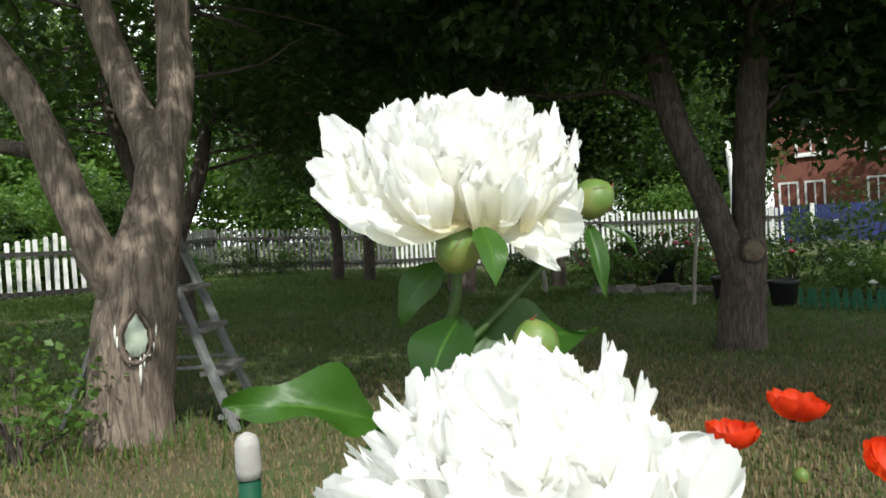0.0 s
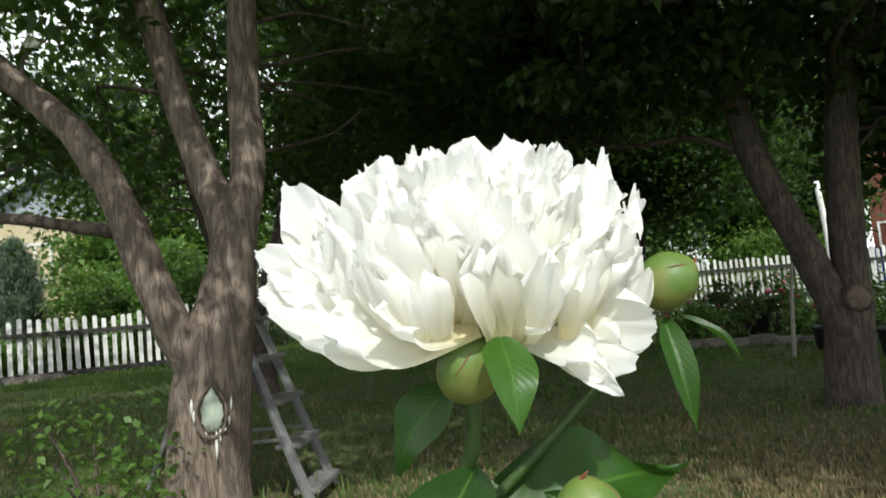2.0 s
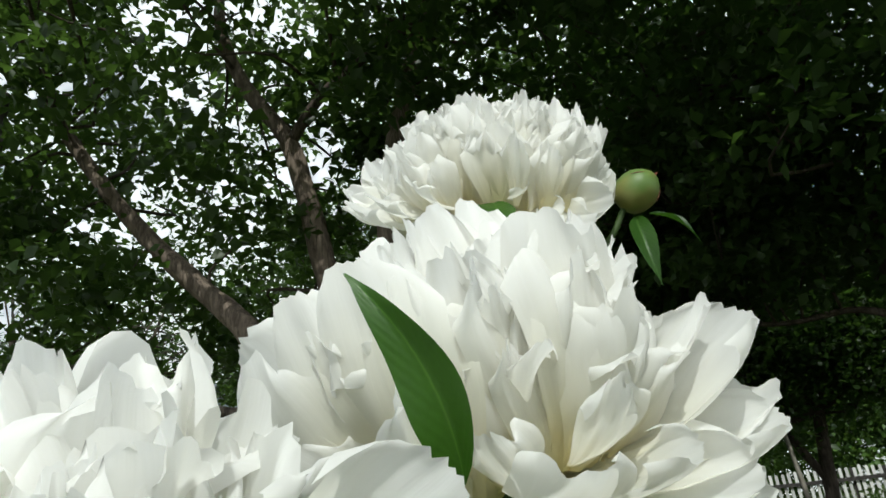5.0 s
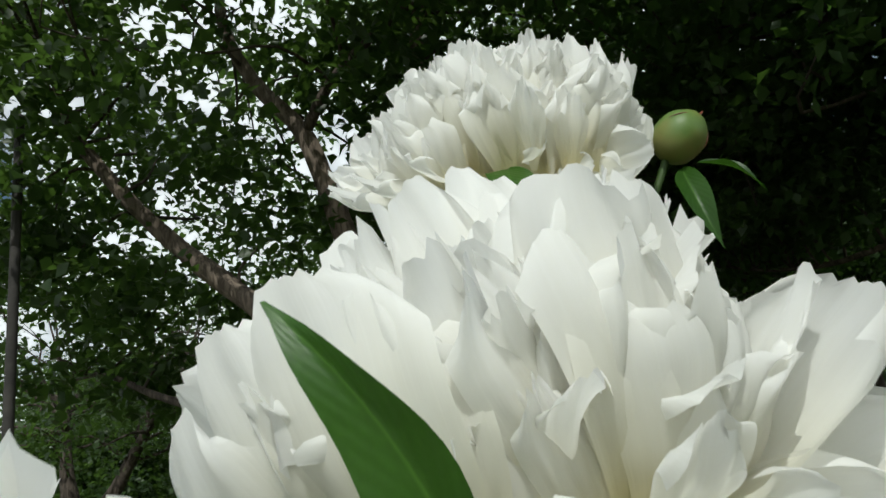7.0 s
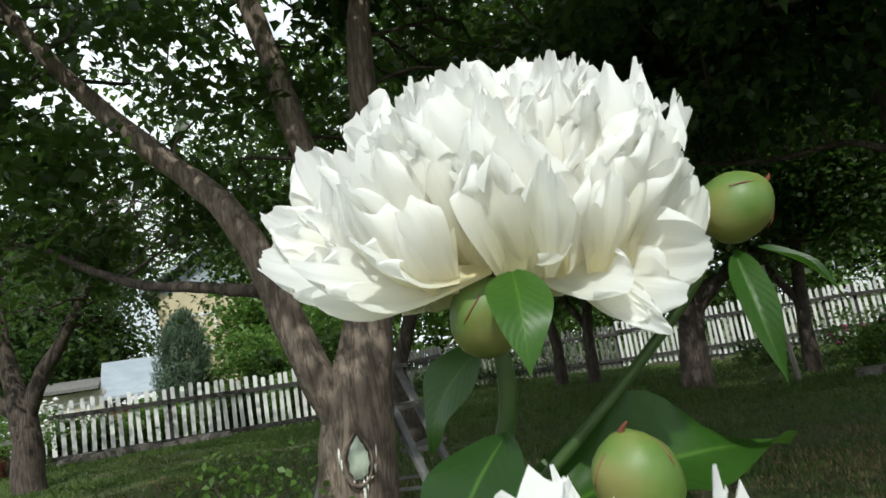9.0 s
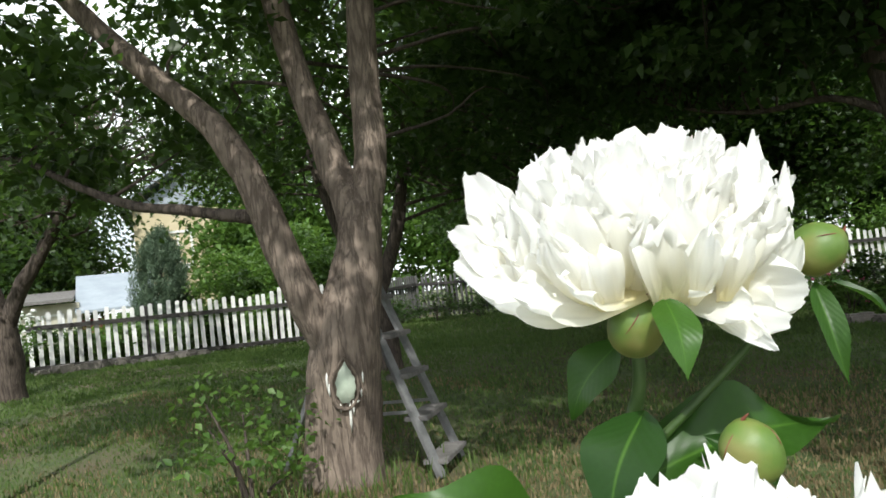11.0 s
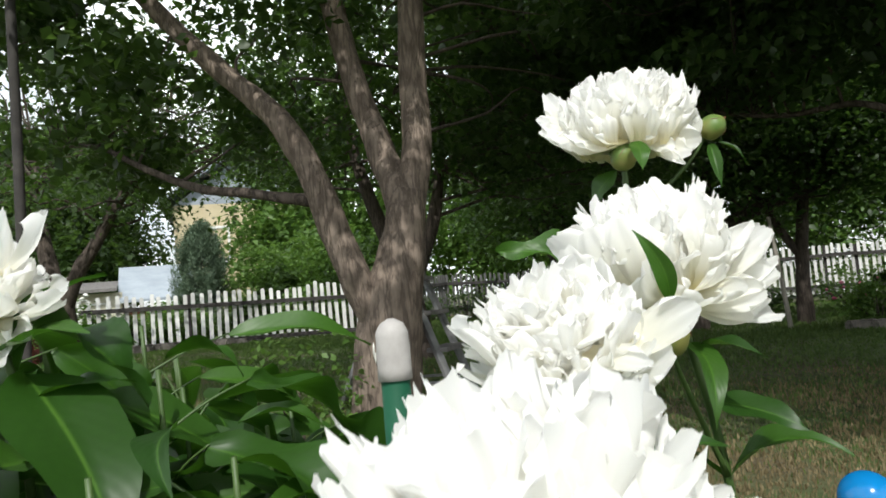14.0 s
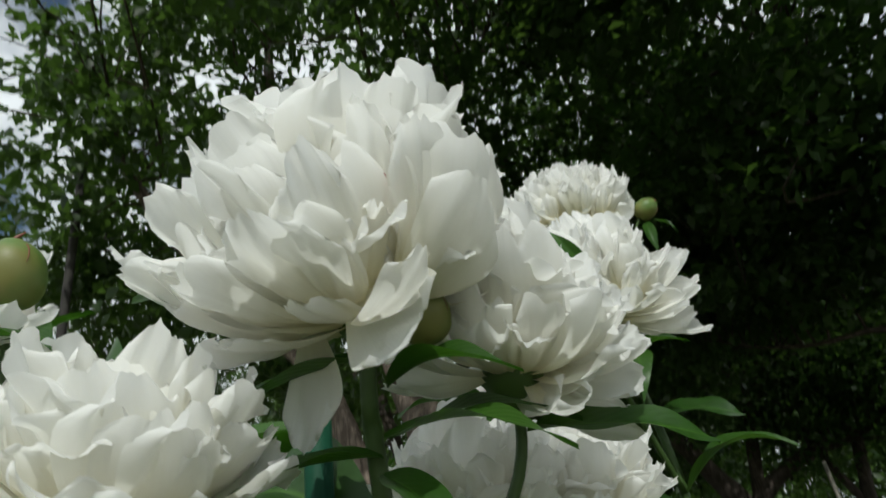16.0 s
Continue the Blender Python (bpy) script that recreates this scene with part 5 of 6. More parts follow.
def add_stem(plant, points, r0, r1, name="stem"):
    o = Vector(plant.location)
    pts = [Vector(p) - o for p in points]
    n = len(pts)
    v, f = tube(pts, [0.68 * (r0 + (r1 - r0) * i / (n - 1)) for i in range(n)], 9, 6)
    return part(name, mesh_of(name, v, f, STEM), plant)


def add_bud(plant, centre, r, axis, label="round green peony bud with a red-edged tip", seed=0):
    """A closed bud: a ball of wrapped sepals with a pinched tip and two leafy bracts."""
    o = Vector(plant.location)
    verts, faces, s, h = [], [], 18, 12
    for j in range(h + 1):
        a = math.pi * j / h
        z = -math.cos(a)
        rr = math.sin(a) * (1 + 0.05 * math.sin(3 * a))
        if z > 0.8:
            z += 0.12 * (z - 0.8) / 0.2
        for k in range(s):
            b = 2 * math.pi * k / s
            ridge = 1 + 0.035 * math.cos(3 * b + 1.2 * z + seed)
            verts.append((r * rr * ridge * math.cos(b), r * rr * ridge * math.sin(b), r * z))
    for j in range(h):
        for k in range(s):
            faces.append((j * s + k, j * s + (k + 1) % s, (j + 1) * s + (k + 1) % s, (j + 1) * s + k))
    q = Vector(axis).to_track_quat('Z', 'Y').to_matrix().to_4x4()
    b = part("bud", mesh_of("bud", verts, faces, BUD), plant, label, Matrix.Translation(Vector(centre) - o) @ q)
    for k in range(3):
        a = 2.09 * k + seed
        pts = []
        for i in range(7):
            w = 0.95 + 0.55 * i / 6
            e = 1.012
            pts.append((r * e * math.sin(w * 1.9) * math.cos(a + 0.75 * w), r * e * math.sin(w * 1.9) * math.sin(a + 0.75 * w), -r * e * math.cos(w * 1.9)))
        v, f = tube(pts, [r * 0.008, r * 0.016, r * 0.022, r * 0.024, r * 0.022, r * 0.018, r * 0.01], 6, 2)
        part("sepal_edge", mesh_of("sepal_edge", v, f, SEPAL_RED), b, "dark red sepal edge")
    v, f = tube([(0, 0, r * 0.95), (r * 0.1, 0, r * 1.12), (r * 0.3, 0.1 * r, r * 1.3)], [r * 0.12, r * 0.07, r * 0.02], 6, 3)
    part("tip", mesh_of("tip", v, f, SEPAL_RED), b, "dry dark tip")
    return b


def peony(place, label):
    return thing("peony_stalk", label, "peony", "white peonies", place)


def build_peonies():
    # tallest stalk
    a = peony((-0.03, 0.47, -0.02), "tall white peony with green side buds")
    base = Vector((0.010, 0.322, 0.957))
    left, root = (0.35, -0.75, 0.6), (-0.014, 0.318, 0.970)
    lean, front, side = (0.3, -0.6, 0.7), (0.0, -0.75, 0.65), (-0.5, -0.75, 0.3)
    flower(a, base, (0.02, 0.0, 1), 0.0565, 0.0615, 310, 5, [
        ((-0.052, 0.333, 1.017), 0.62, 0, 0, left, root), ((-0.056, 0.313, 0.991), 0.72, 0, 0, left, root), ((-0.053, 0.308, 0.977), 0.75, 1, 0, left, (-0.012, 0.315, 0.970)), ((-0.034, 0.30, 0.985), 0.55, 0, 0, left, root),
        ((-0.044, 0.292, 0.970), 0.50, 3, 0, lean, (0.012, 0.308, 0.960)), ((-0.030, 0.284, 0.967), 0.50, 3, 0, lean, (0.016, 0.304, 0.960)), ((-0.010, 0.279, 0.969), 0.48, 3, -6, (0.2, -0.6, 0.9), (0.014, 0.304, 0.959)),
        ((0.0235, 0.287, 0.994), 0.6, 0, 0, (0, 0.9, 0.4), (0.022, 0.300, 0.959)), ((0.071, 0.330, 0.974), 0.55, 0, 10, side, (0.054, 0.326, 0.946)), ((0.070, 0.318, 0.957), 0.7, 1, 15, side, (0.03, 0.318, 0.96)), ((0.062, 0.312, 0.946), 0.6, 3, 20, front, (0.03, 0.316, 0.962)),
        ((0.057, 0.308, 0.937), 0.4, 0, 25, front, (0.03, 0.314, 0.962)), ((0.050, 0.306, 0.950), 0.7, 1, 0, front, (0.022, 0.314, 0.964)), ((0.038, 0.296, 0.960), 0.6, 1, 0, (0, -0.7, 0.7), (0.02, 0.315, 0.965)),
        ((0.035, 0.375, 0.975), 0.9, 1, 0), ((-0.02, 0.375, 0.98), 0.9, 1, 0)],
        "full white double bloom, sunlit, with creamy petal bases", 82, 0.92, INNER + BROAD[3:4] + BROAD[6:7], (0.004, 0.017, 0.003), lobe=0.03, ragged=0.1, breadth=1.15, upright=0.68)
    add_stem(a, [(0.010, 0.322, 0.95), (0.008, 0.326, 0.92), (-0.012, 0.335, 0.88), (-0.03, 0.35, 0.80), (-0.04, 0.39, 0.5), (-0.03, 0.47, -0.05)], 0.0036, 0.0055)
    add_bud(a, (0.011, 0.310, 0.948), 0.0108, (0.25, -0.4, 0.8), "green bud with red-edged sepals under the bloom", 1)
    add_bud(a, (0.080, 0.345, 0.968), 0.0105, (0.75, -0.1, 0.45), seed=2)
    add_stem(a, [(0.074, 0.345, 0.962), (0.062, 0.345, 0.945), (0.03, 0.34, 0.915), (-0.012, 0.335, 0.88)], 0.002, 0.003, "bud_stem")
    add_bud(a, (0.042, 0.298, 0.905), 0.0105, (-0.15, -0.1, 1), seed=4)
    add_stem(a, [(0.042, 0.298, 0.895), (0.03, 0.31, 0.87), (-0.005, 0.335, 0.82), (-0.03, 0.35, 0.78)], 0.002, 0.0032, "bud_stem")
    add_leaf(a, (0.022, 0.300, 0.958), (0.025, 0.284, 0.932), (0.35, -1, 0.15), 1.25, 4, 0, "broad green bract under the bloom")
    add_leaf(a, (-0.028, 0.335, 0.866), (-0.099, 0.307, 0.884), (0.1, -0.85, 1), 0.9, 7, 0)
    add_leaf(a, (0.0, 0.33, 0.886), (0.083, 0.37, 0.897), (0.1, -1, 0.8), 1.0, 7, 0)
    add_leaf(a, (0.010, 0.314, 0.918), (-0.006, 0.298, 0.880), (-0.5, -0.8, 0.3), 1.7, 4, 0)
    add_leaf(a, (0.004, 0.328, 0.942), (-0.018, 0.332, 0.912), (-0.4, -0.8, 0.4), 1.4, 4, 10)
    add_leaf(a, (-0.02, 0.34, 0.87), (-0.03, 0.315, 0.825), (-0.3, -0.9, 0.3), 1.3, 0, 0)
    add_leaf(a, (0.078, 0.345, 0.956), (0.082, 0.335, 0.918), (0.2, -1, 0.2), 1.0, 3, 0)
    add_leaf(a, (0.084, 0.345, 0.956), (0.102, 0.342, 0.936), (0.4, -0.6, 0.8), 0.6, 3, 0)
    add_leaf(a, (0.03, 0.325, 0.905), (0.055, 0.335, 0.878), (0.2, -0.8, 0.5), 0.9, 1, 0)

    # second bloom, behind a dark leaf
    b = peony((0.09, 0.32, -0.03), "white peony with a bloom half hidden by a leaf")
    base = Vector((0.036, 0.222, 0.840))
    fan, cupped = (-0.6, -0.6, 0.3), (0.25, 0.8, 0.4)
    flower(b, base, (-0.24, 0.0, 1), 0.060, 0.075, 240, 7, [
        ((0.088, 0.231, 0.884), 0.5, 0, 0, fan), ((0.098, 0.236, 0.878), 0.6, 1, 0, fan), ((0.102, 0.243, 0.861), 0.6, 0, 8, fan), ((0.101, 0.236, 0.850), 0.5, 1, -8, fan), ((0.094, 0.242, 0.836), 0.6, 3, 0, fan), ((0.103, 0.243, 0.823), 0.5, 0, 0, (-0.2, -0.7, 0.7)), ((0.092, 0.225, 0.838), 0.6, 1, 0, fan), ((0.080, 0.205, 0.842), 0.6, 1, 0, (-0.3, -0.4, 0.8)),
        ((-0.004, 0.176, 0.886), 0.75, 1, -5, cupped, (0.014, 0.203, 0.836)), ((0.014, 0.171, 0.889), 0.8, 1, 0, cupped, (0.022, 0.2, 0.836)), ((0.026, 0.174, 0.885), 0.6, 0, 0, (0.0, 0.8, 0.4), (0.028, 0.198, 0.836)), ((-0.022, 0.186, 0.876), 0.8, 3, -8, cupped, (0.010, 0.206, 0.836)), ((-0.034, 0.198, 0.884), 0.7, 1, -10, (0.5, 0.5, 0.5)), ((-0.036, 0.205, 0.866), 0.75, 3, -10, (0.5, 0.4, 0.6)), ((-0.024, 0.19, 0.848), 0.7, 3, 0, (0.4, 0.3, 0.8)),
        ((0.060, 0.178, 0.838), 0.7, 1, 0, (0, 0.3, 1)), ((0.045, 0.272, 0.85), 0.8, 1, 0)],
        "", 88, 0.5, INNER + BROAD, (-0.001, 0.010, 0), lobe=0.04, ragged=0.13, breadth=0.95, upright=0.55, low=(0.20, 0.09, 0))
    add_stem(b, [(0.036, 0.222, 0.834), (0.045, 0.232, 0.8), (0.06, 0.25, 0.7), (0.08, 0.28, 0.4), (0.09, 0.32, -0.06)], 0.0036, 0.0055)
    add_leaf(b, (0.035, 0.171, 0.838), (0.019, 0.156, 0.880), (-0.1, -1, 0.1), 0.62, 6, 0, "dark leaf lying over the bloom")
    add_bud(b, (0.033, 0.168, 0.818), 0.0115, (0.2, -0.5, 0.9), seed=5)
    add_stem(b, [(0.033, 0.17, 0.808), (0.04, 0.2, 0.78), (0.058, 0.245, 0.72)], 0.002, 0.003, "bud_stem")
    add_leaf(b, (0.048, 0.228, 0.805), (0.085, 0.19, 0.80), (0, -0.3, 1), 1.0, 3, 0)
    add_leaf(b, (0.045, 0.22, 0.81), (0.052, 0.17, 0.765), (0.3, -1, 0.4), 0.9, 1, 0)
    add_leaf(b, (0.052, 0.235, 0.77), (0.105, 0.21, 0.755), (0, -0.4, 1), 1.0, 2, 0)
    add_leaf(b, (0.058, 0.245, 0.72), (0.13, 0.23, 0.735), (0, -0.2, 1), 1.0, 5, 0)

    # third bloom
    c = peony((-0.03, 0.22, -0.03), "white peony bloom leaning over its leaves")
    flower(c, (-0.022, 0.122, 0.806), (-0.08, -0.42, 1), 0.047, 0.057, 140, 11, [
        ((0.048, 0.124, 0.838), 0.55, 1, 25, (-0.1, -0.5, 0.8), (0.0, 0.116, 0.814)), ((0.034, 0.120, 0.816), 0.6, 3, 10, (-0.2, -0.7, 0.6)), ((0.026, 0.088, 0.815), 0.6, 0, 0, (-0.2, -0.7, 0.6), (-0.01, 0.1, 0.82)), ((0.004, 0.062, 0.806), 0.6, 0, 10, (0, -0.5, 0.8), (-0.015, 0.1, 0.812)),
        ((-0.070, 0.085, 0.836), 0.8, 1, 0), ((-0.062, 0.072, 0.816), 0.8, 3, 0), ((-0.035, 0.058, 0.806), 0.8, 1, 0)], "", 92, 0.3, BROAD + INNER, (0, 0.004, 0), lobe=0.12, ragged=0.16, open_heart=4, breadth=0.95, upright=0.5)
    add_stem(c, [(-0.022, 0.122, 0.802), (-0.016, 0.124, 0.75), (-0.02, 0.16, 0.5), (-0.03, 0.22, -0.06)], 0.0036, 0.0055)
    for bs, tp, k in (((-0.01, 0.11, 0.76), (0.055, 0.12, 0.768), 0), ((-0.012, 0.11, 0.75), (-0.085, 0.13, 0.775), 1), ((-0.012, 0.12, 0.74), (-0.07, 0.08, 0.74), 5), ((-0.01, 0.1, 0.755), (0.04, 0.06, 0.745), 2), ((-0.015, 0.13, 0.7), (0.075, 0.10, 0.70), 4)):
        add_leaf(c, bs, tp, (0, -0.3, 1), 1.0, k)

    # nearest bloom, with crimson flecks
    d = peony((0.0, 0.05, -0.03), "white peony with crimson-flecked heart and drooping guard petals")
    hearts_of_d = [((0.001, -0.108, 0.794), 0.26), ((0.021, -0.102, 0.783), 0.24)]
    out = (0.4, -0.2, 0.9)
    flower(d, (-0.003, -0.068, 0.760), (-0.10, -0.18, 1), 0.052, 0.069, 210, 13, [
        ((-0.076, -0.100, 0.791), 0.5, 0, 0, out), ((-0.070, -0.100, 0.778), 0.55, 1, 0, out), ((-0.060, -0.098, 0.771), 0.6, 3, 0, out), ((-0.036, -0.098, 0.750), 0.5, 0, 10, (0.2, -0.6, 0.7)), ((-0.045, -0.095, 0.760), 0.6, 1, 0, out),
        ((-0.0255, -0.068, 0.722), 0.85, 0, 0, (-0.2, -1, 0), (-0.02, -0.075, 0.760)), ((0.029, -0.100, 0.760), 0.7, 3, 15, (-0.3, 0.2, 0.9), (0.004, -0.090, 0.748)), ((0.022, -0.096, 0.740), 1.0, 3, 0, (-0.1, -1, 0.2), (0.002, -0.086, 0.765)), ((-0.004, -0.108, 0.752), 0.6, 0, 0, (0, -0.3, 0.9)),
        ((-0.008, -0.070, 0.836), 0.4, 2, 0, (0, 0.6, 0.2)), ((-0.048, -0.096, 0.812), 0.5, 0, 0, (0.8, 0.4, 0.3))], "white bloom with crimson flecks", 88, 0.35, INNER + BROAD * 2, (-0.003, 0, 0),
        hearts_of_d, lobe=0.1, ragged=0.16, breadth=0.95, upright=0.5)
    add_stem(d, [(-0.003, -0.068, 0.756), (-0.008, -0.062, 0.735), (-0.01, -0.05, 0.69), (-0.01, 0.0, 0.4), (0.0, 0.05, -0.06)], 0.0034, 0.0055)
    flower(d, (0.028, -0.028, 0.744), (0.25, -0.42, 1), 0.038, 0.046, 62, 17, [((0.071, -0.016, 0.750), 0.7, 1, 10, (-0.4, -0.5, 0.7)), ((0.064, -0.012, 0.722), 0.6, 0, 0, (-0.4, -0.7, 0.4)), ((0.044, -0.044, 0.728), 0.8, 1, 0, (-0.2, -0.7, 0.5)), ((0.060, -0.035, 0.742), 0.7, 3, 0, (-0.3, -0.6, 0.6))], "smaller white side bloom", 92, 0.2, BROAD, lobe=0.14)
    add_stem(d, [(0.028, -0.028, 0.738), (0.024, -0.026, 0.712), (0.0, -0.03, 0.66), (-0.01, -0.02, 0.55)], 0.0026, 0.0036, "side_stem")
    add_bud(d, (0.0127, -0.064, 0.756), 0.0085, (0.2, -0.4, 0.9), seed=7)
    for bs, tp, k, w in (((0.0, -0.066, 0.738), (0.045, -0.085, 0.728), 3, 0.9), ((-0.004, -0.062, 0.725), (0.05, -0.06, 0.712), 4, 1.1), ((-0.006, -0.06, 0.72), (-0.05, -0.085, 0.705), 0, 1.0), ((-0.006, -0.070, 0.755), (-0.078, -0.086, 0.776), 4, 1.0), ((-0.006, -0.066, 0.748), (-0.058, -0.076, 0.727), 0, 0.9), ((-0.008, -0.05, 0.727), (0.048, -0.032, 0.724), 4, 0.9), ((-0.006, -0.06, 0.715), (0.02, -0.075, 0.68), 1, 1.0), ((-0.008, -0.055, 0.7), (-0.04, -0.06, 0.66), 5, 1.1), ((0.03, -0.03, 0.725), (0.085, -0.01, 0.715), 2, 0.9)):
        add_leaf(d, bs, tp, (0, -0.4, 1), w, k)

    # bloom among the bush leaves
    e = peony((-0.40, 0.16, 0.0), "white peony rising out of dark foliage")
    flower(e, (-0.374, 0.07, 0.866), (0.0, -0.1, 1), 0.046, 0.045, 60, 19, [((-0.314, 0.072, 0.925), 0.42, 1, 0, (-0.5, -0.3, 0.6), (-0.36, 0.068, 0.885)), ((-0.333, 0.060, 0.928), 0.4, 0, 0, (-0.5, 0.3, 0.4)), ((-0.305, 0.076, 0.880), 0.42, 1, 0, (-0.2, -0.6, 0.7)), ((-0.313, 0.082, 0.872), 0.5, 0, 0, (-0.2, -0.5, 0.8)), ((-0.326, 0.068, 0.852), 0.55, 1, 0, (-0.4, -0.6, 0.5)), ((-0.338, 0.060, 0.838), 0.6, 3, 0, (-0.4, -0.7, 0.4))], "", 94, 0.15, BROAD)
    add_stem(e, [(-0.372, 0.07, 0.865), (-0.365, 0.09, 0.8), (-0.38, 0.12, 0.5), (-0.40, 0.16, -0.03)], 0.0036, 0.0055)
    for bs, tp, k in (((-0.362, 0.085, 0.83), (-0.30, 0.10, 0.885), 1), ((-0.362, 0.08, 0.84), (-0.285, 0.07, 0.85), 0), ((-0.365, 0.09, 0.8), (-0.29, 0.11, 0.815), 4)):
        add_leaf(e, bs, tp, (0, -0.3, 1), 1.0, k)

    # low blooms close by
    for i, (bs, ax, r, n, foot, lab) in enumerate((((-0.064, -0.100, 0.708), (0.1, -0.25, 1), 0.042, 60, (-0.08, -0.02, -0.03), "low white peony beside a swelling bud"), ((-0.130, -0.12, 0.742), (0.05, -0.2, 1), 0.038, 60, (-0.16, -0.04, -0.03), "low white peony at the edge of the clump"),
                                              ((0.024, 0.062, 0.700), (0.1, -0.25, 1), 0.042, 70, (0.07, 0.14, -0.03), "low white peony under its neighbours"), ((-0.01, 0.03, 0.70), (0, -0.3, 1), 0.042, 70, (0.02, 0.12, -0.03), "low white peony shaded by taller blooms"))):
        p = peony(foot, lab)
        flower(p, bs, ax, r, r * 1.05, n, 40 + i, (), "", 92, 0.3, BROAD, skirt=6, breadth=1.1)
        add_stem(p, [bs, (bs[0] * 0.8 + foot[0] * 0.2, bs[1] * 0.7 + foot[1] * 0.3, bs[2] * 0.75), (foot[0], foot[1], -0.06)], 0.0034, 0.005)
        for k in range(4):
            ang = 1.6 * k + i
            add_leaf(p, (bs[0], bs[1] + 0.012, bs[2] - 0.03 - 0.02 * k), (bs[0] + 0.055 * math.cos(ang), bs[1] + 0.02 + 0.055 * math.sin(ang), bs[2] - 0.035 - 0.02 * k), (0, -0.2, 1), 1.0, k)
    q = peony((-0.13, 0.0, -0.02), "swelling peony bud on its own stalk")
    add_bud(q, (-0.108, -0.106, 0.786), 0.0112, (0.1, -0.2, 1), "large swelling bud, green and flushed red", 9)
    add_stem(q, [(-0.106, -0.108, 0.773), (-0.108, -0.1, 0.73), (-0.12, -0.05, 0.4), (-0.13, 0.0, -0.05)], 0.003, 0.005)
    add_leaf(q, (-0.106, -0.105, 0.765), (-0.075, -0.115, 0.752), (0, -0.5, 1), 1.0, 4)
    add_leaf(q, (-0.107, -0.1, 0.75), (-0.15, -0.09, 0.765), (0, -0.5, 1), 1.0, 1)


def build_bush():
    """Peony foliage without blooms: stalks with drooping compound leaves."""
    rng = random.Random(12)
    for i, (x, y, top) in enumerate(((-0.31, 0.32, 0.775), (-0.42, 0.26, 0.86), (-0.52, 0.42, 0.82), (-0.38, 0.50, 0.73), (-0.22, 0.26, 0.745), (-0.17, 0.38, 0.73), (-0.58, 0.26, 0.89), (-0.30, 0.14, 0.83), (-0.47, 0.12, 0.90), (-0.20, 0.08, 0.785), (-0.36, 0.0, 0.78), (-0.62, 0.55, 0.77), (-0.13, 0.24, 0.765), (-0.27, 0.44, 0.74), (-0.33, 0.20, 0.81), (-0.45, 0.34, 0.825), (-0.40, 0.10, 0.86), (-0.27, 0.22, 0.775), (-0.24, 0.02, 0.79), (-0.19, 0.33, 0.765), (-0.10, 0.29, 0.775))):
        p = thing("peony_bush", "dark green peony foliage with drooping leaflets", "peony", "peony foliage", (x * 0.9, y + 0.05, float(ground_z(np.float64(x), np.float64(y)))))
        add_stem(p, [(x, y, top - 0.01), (x * 0.98, y + 0.01, top * 0.7), (x * 0.9, y + 0.05, 0.0)], 0.0025, 0.0055)
        for k in range(44):
            h = top - 0.045 - 0.40 * (k / 44) ** 1.1
            ang = k * 2.4 + i + rng.uniform(-0.4, 0.4)
            out = 0.02 + 0.06 * rng.random()
            ln = rng.uniform(0.075, 0.125)
            b = (x + out * math.cos(ang), y + out * math.sin(ang), h + 0.02)
            t = (x + (out + ln) * math.cos(ang + rng.uniform(-0.3, 0.3)), y + (out + ln) * math.sin(ang), h + rng.uniform(-0.085, 0.008))
            add_leaf(p, b, t, (rng.uniform(-.4, .4), rng.uniform(-.7, .1), 1), rng.uniform(0.9, 1.2), (0, 1, 2, 3, 5, 7)[rng.randrange(6)], rng.uniform(-25, 25))
            if k % 5 == 0:
                add_stem(p, [(x, y, h - 0.01), ((x + b[0]) / 2, (y + b[1]) / 2, h + 0.008), b], 0.0016, 0.0011, "leaf_stalk")


def build_posts():
    for x, y, z, lab in ((-0.112, 0.385, 0.851, "green plant stake with a weathered white cap"), (-0.076, 0.023, 0.845, "green plant stake with a weathered white cap among the peonies")):
        g = float(ground_z(np.float64(x), np.float64(y)))
        t = thing("plant_stake", lab, "plant stake", "plant stakes", (x, y, g))
        r, h = 0.0062, z - g
        v, f = tube([(0, 0, -0.05), (0, 0, 0.4), (0, 0, h - 0.022)], [r, r, r], 14, 3)
        part("tube", mesh_of("tube", v, f, GREEN_PIPE), t)
        q = r * 1.16
        v, f = tube([(0, 0, h - 0.0255), (0, 0, h - 0.012), (0, 0, h - 0.006), (0, 0, h - 0.0022), (0, 0, h)], [q, q, q * 0.96, q * 0.72, q * 0.2], 16, 3, 0.02, 3, grain=200)
        part("cap", mesh_of("cap", v, f, CAP), t, "weathered white plastic cap")


def build_ball():
    x, y = 0.575, 2.43
    g = float(ground_z(np.float64(x), np.float64(y)))
    t = thing("garden_ball", "glossy blue ball lying on the lawn", "ball", "", (x, y, g))
    bm = bmesh.new()
    bmesh.ops.create_uvsphere(bm, u_segments=40, v_segments=24, radius=0.092)
    me = bpy.data.meshes.new("ball")
    bm.to_mesh(me); bm.free()
    me.materials.append(BALL)
    me.polygons.foreach_set("use_smooth", [True] * len(me.polygons))
    part("shell", me, t, matrix=Matrix.Translation((0, 0, 0.09)))
    v, f = tube([(0, 0, 0.0), (0, 0, 0.008), (0, 0, 0.014)], [0.018, 0.016, 0.01], 14, 2)
    part("valve", mesh_of("valve", v, f, BALL), t, matrix=pose(0.0, 0.09, 0.09, -90))


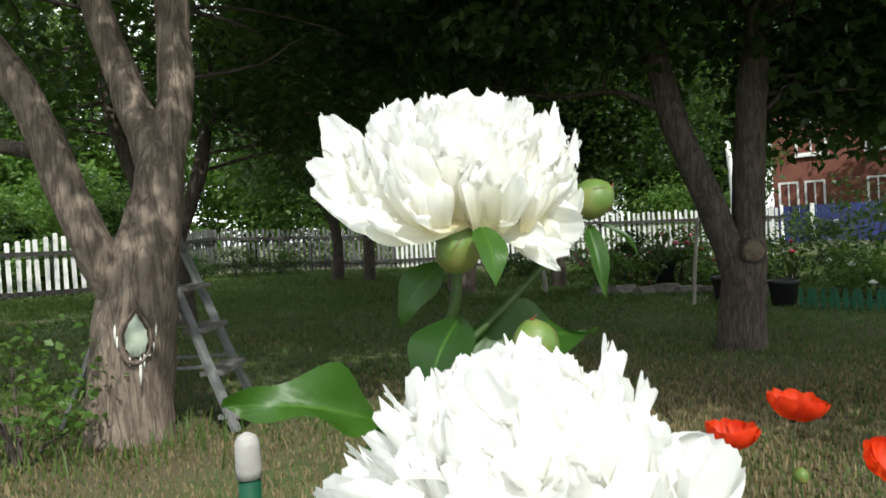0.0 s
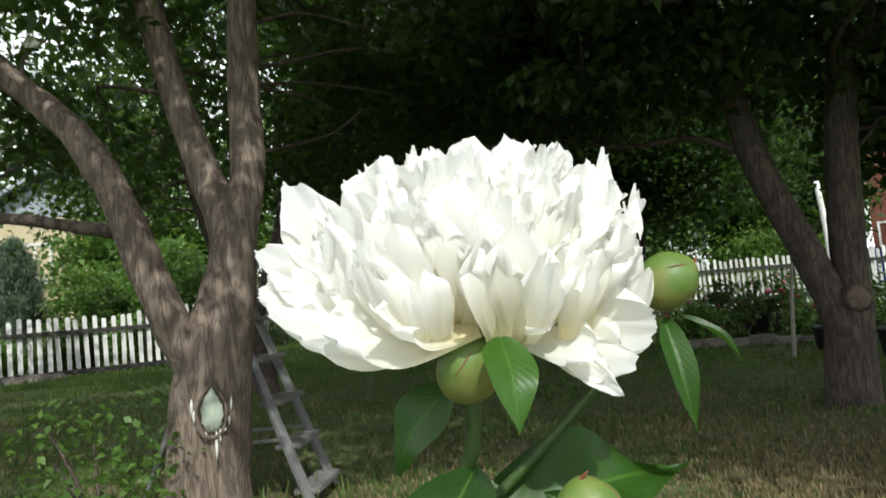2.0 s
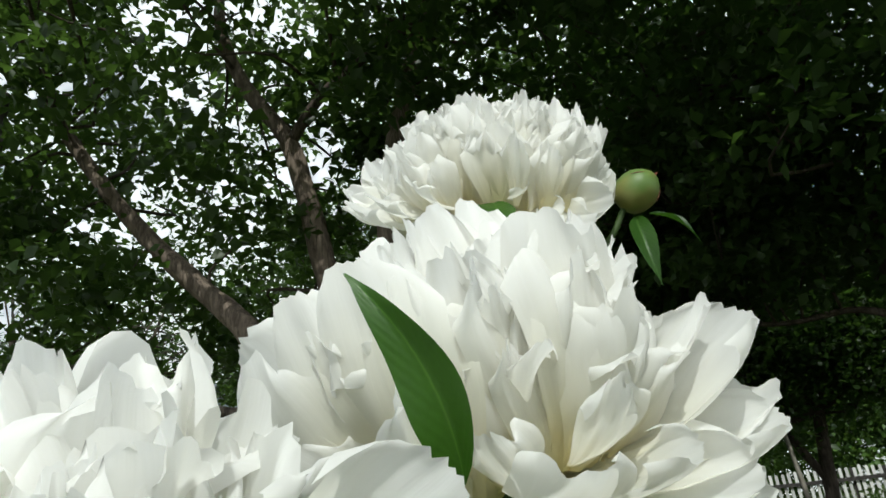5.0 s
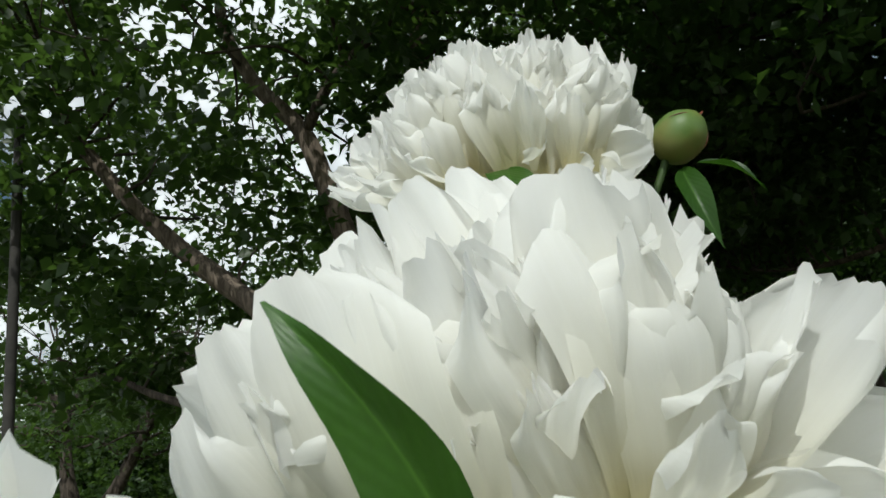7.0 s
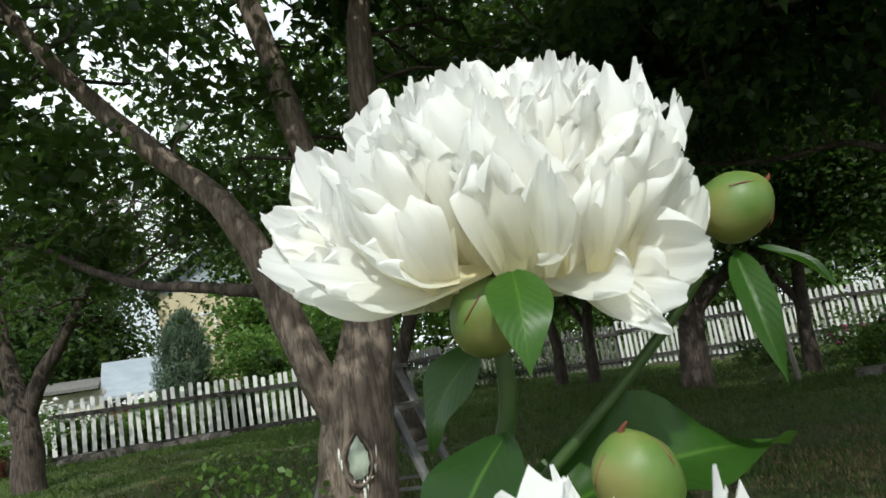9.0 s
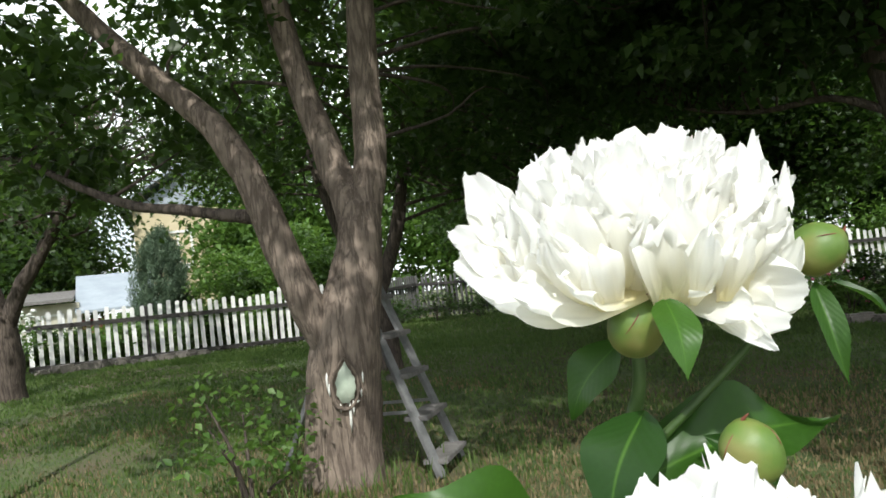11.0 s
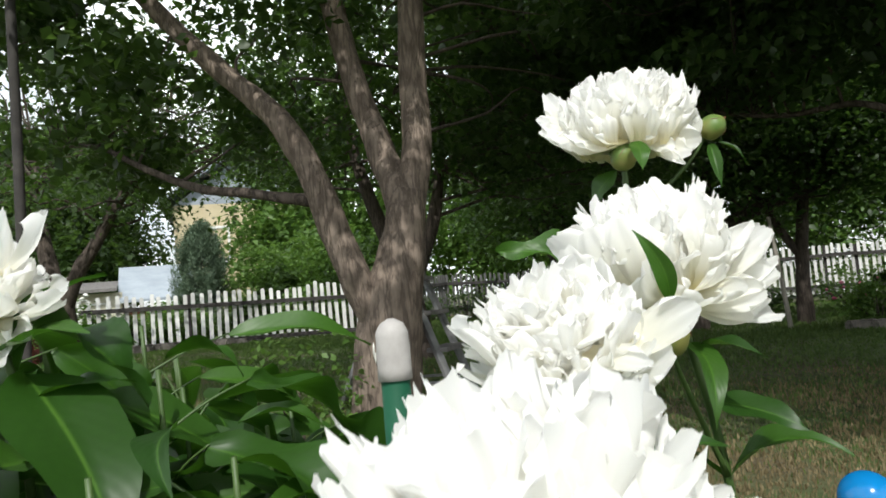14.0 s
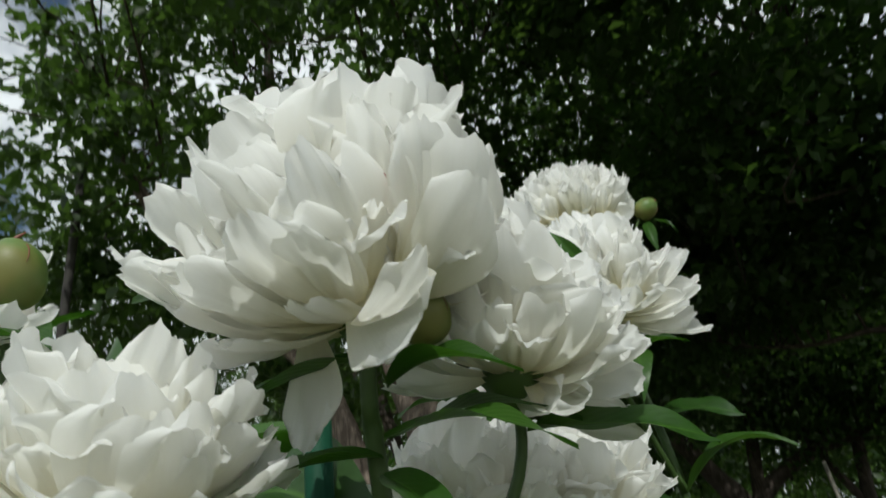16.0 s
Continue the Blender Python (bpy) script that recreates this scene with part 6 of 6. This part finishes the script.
def poppy_petal(seed):
    """A crinkled fan that stands up as one side of the bowl."""
    rng = random.Random(seed)
    verts, faces, nu, nv = [], [], 20, 10
    for j in range(nv + 1):
        s = j / nv
        for i in range(nu + 1):
            u = 2 * i / nu - 1
            a = u * 1.0 * (0.35 + 0.65 * s ** 0.5)
            crinkle = 0.05 * s * math.sin(15 * u + seed) + 0.03 * s * s * math.sin(31 * u + 2 * seed)
            rim = 1 + 0.05 * math.sin(9 * u + seed) - 0.10 * u ** 4
            r = (math.sin(min(1, s * 1.05) * 1.45) * 0.95 + crinkle) * rim
            z = (1 - math.cos(s * 1.5)) * 0.72 * rim
            verts.append((r * math.sin(a), r * math.cos(a), z))
    for j in range(nv):
        for i in range(nu):
            a = j * (nu + 1) + i
            faces.append((a, a + 1, a + nu + 2, a + nu + 1))
    return mesh_of("petal", verts, faces, POPPY)


def build_poppies():
    meshes = [poppy_petal(k) for k in range(3)]
    for i, (p, r, lift, tilt, foot) in enumerate((((0.506, 1.246, 0.530), 0.052, 1.15, (0.0, -0.02, 1), (0.50, 1.27)), ((0.640, 1.287, 0.566), 0.056, 1.0, (0.2, -0.05, 1), (0.63, 1.30)), ((0.70, 1.10, 0.52), 0.055, 0.9, (0.1, -0.6, 1), (0.70, 1.14)))):
        g = float(ground_z(np.float64(foot[0]), np.float64(foot[1])))
        t = thing("poppy", "orange-red poppy in full bloom on a thin stem", "poppy", "poppies", (foot[0], foot[1], g))
        o = Vector((foot[0], foot[1], g))
        q = Vector(tilt).to_track_quat('Z', 'Y').to_matrix().to_4x4()
        add_stem(t, [Vector(p) - Vector((0, 0, 0.004)), (foot[0] + 0.004, foot[1], 0.3), (foot[0], foot[1], g - 0.03)], 0.0022, 0.003)
        heart = part("heart", mesh_of("heart", *tube([(0, 0, -0.004), (0, 0, 0.006), (0, 0, 0.014)], [0.004, 0.008, 0.006], 10, 2), POT), t, "dark seed capsule", Matrix.Translation(Vector(p) - o) @ q)
        for k in range(5):
            part("petal", meshes[k % 3], heart, matrix=pose(0, 0, 0, 0, 0, 72 * k + 20 * i) @ pose(0, 0, 0, 14 * (lift - 0.6) + (5 if k % 2 else -3)) @ Matrix.Diagonal((r, r, r * (0.75 + 0.35 * lift), 1)))
    g = float(ground_z(np.float64(0.64), np.float64(1.27)))
    t = thing("poppy", "closed hairy green poppy bud on a thin stem", "poppy", "poppies", (0.64, 1.27, g))
    add_bud(t, (0.626, 1.24, 0.478), 0.014, (0.1, 0, 1), "hairy green poppy bud", 3)
    add_stem(t, [(0.626, 1.24, 0.466), (0.632, 1.25, 0.3), (0.64, 1.27, g - 0.03)], 0.002, 0.003)
    rng = random.Random(77)
    lo = thing("poppy_foliage", "feathery grey-green poppy leaves on the ground", "plant", "", (0.62, 1.25, g))
    for k in range(34):
        ang = rng.uniform(0, 6.28)
        ln = rng.uniform(0.12, 0.26)
        add_leaf(lo, (0.62 + rng.uniform(-.1, .1), 1.25 + rng.uniform(-.08, .08), g), (0.62 + ln * math.cos(ang), 1.25 + ln * math.sin(ang), g + rng.uniform(0.06, 0.26)), (0, 0, 1), 0.6, k % 6)


build_ground()
build_left_tree()
build_right_tree()
build_other_trees()
build_houses()
build_ladder()
build_peonies()
build_bush()
build_posts()
build_ball()
build_poppies()
build_beds()
build_grass()
build_fences()
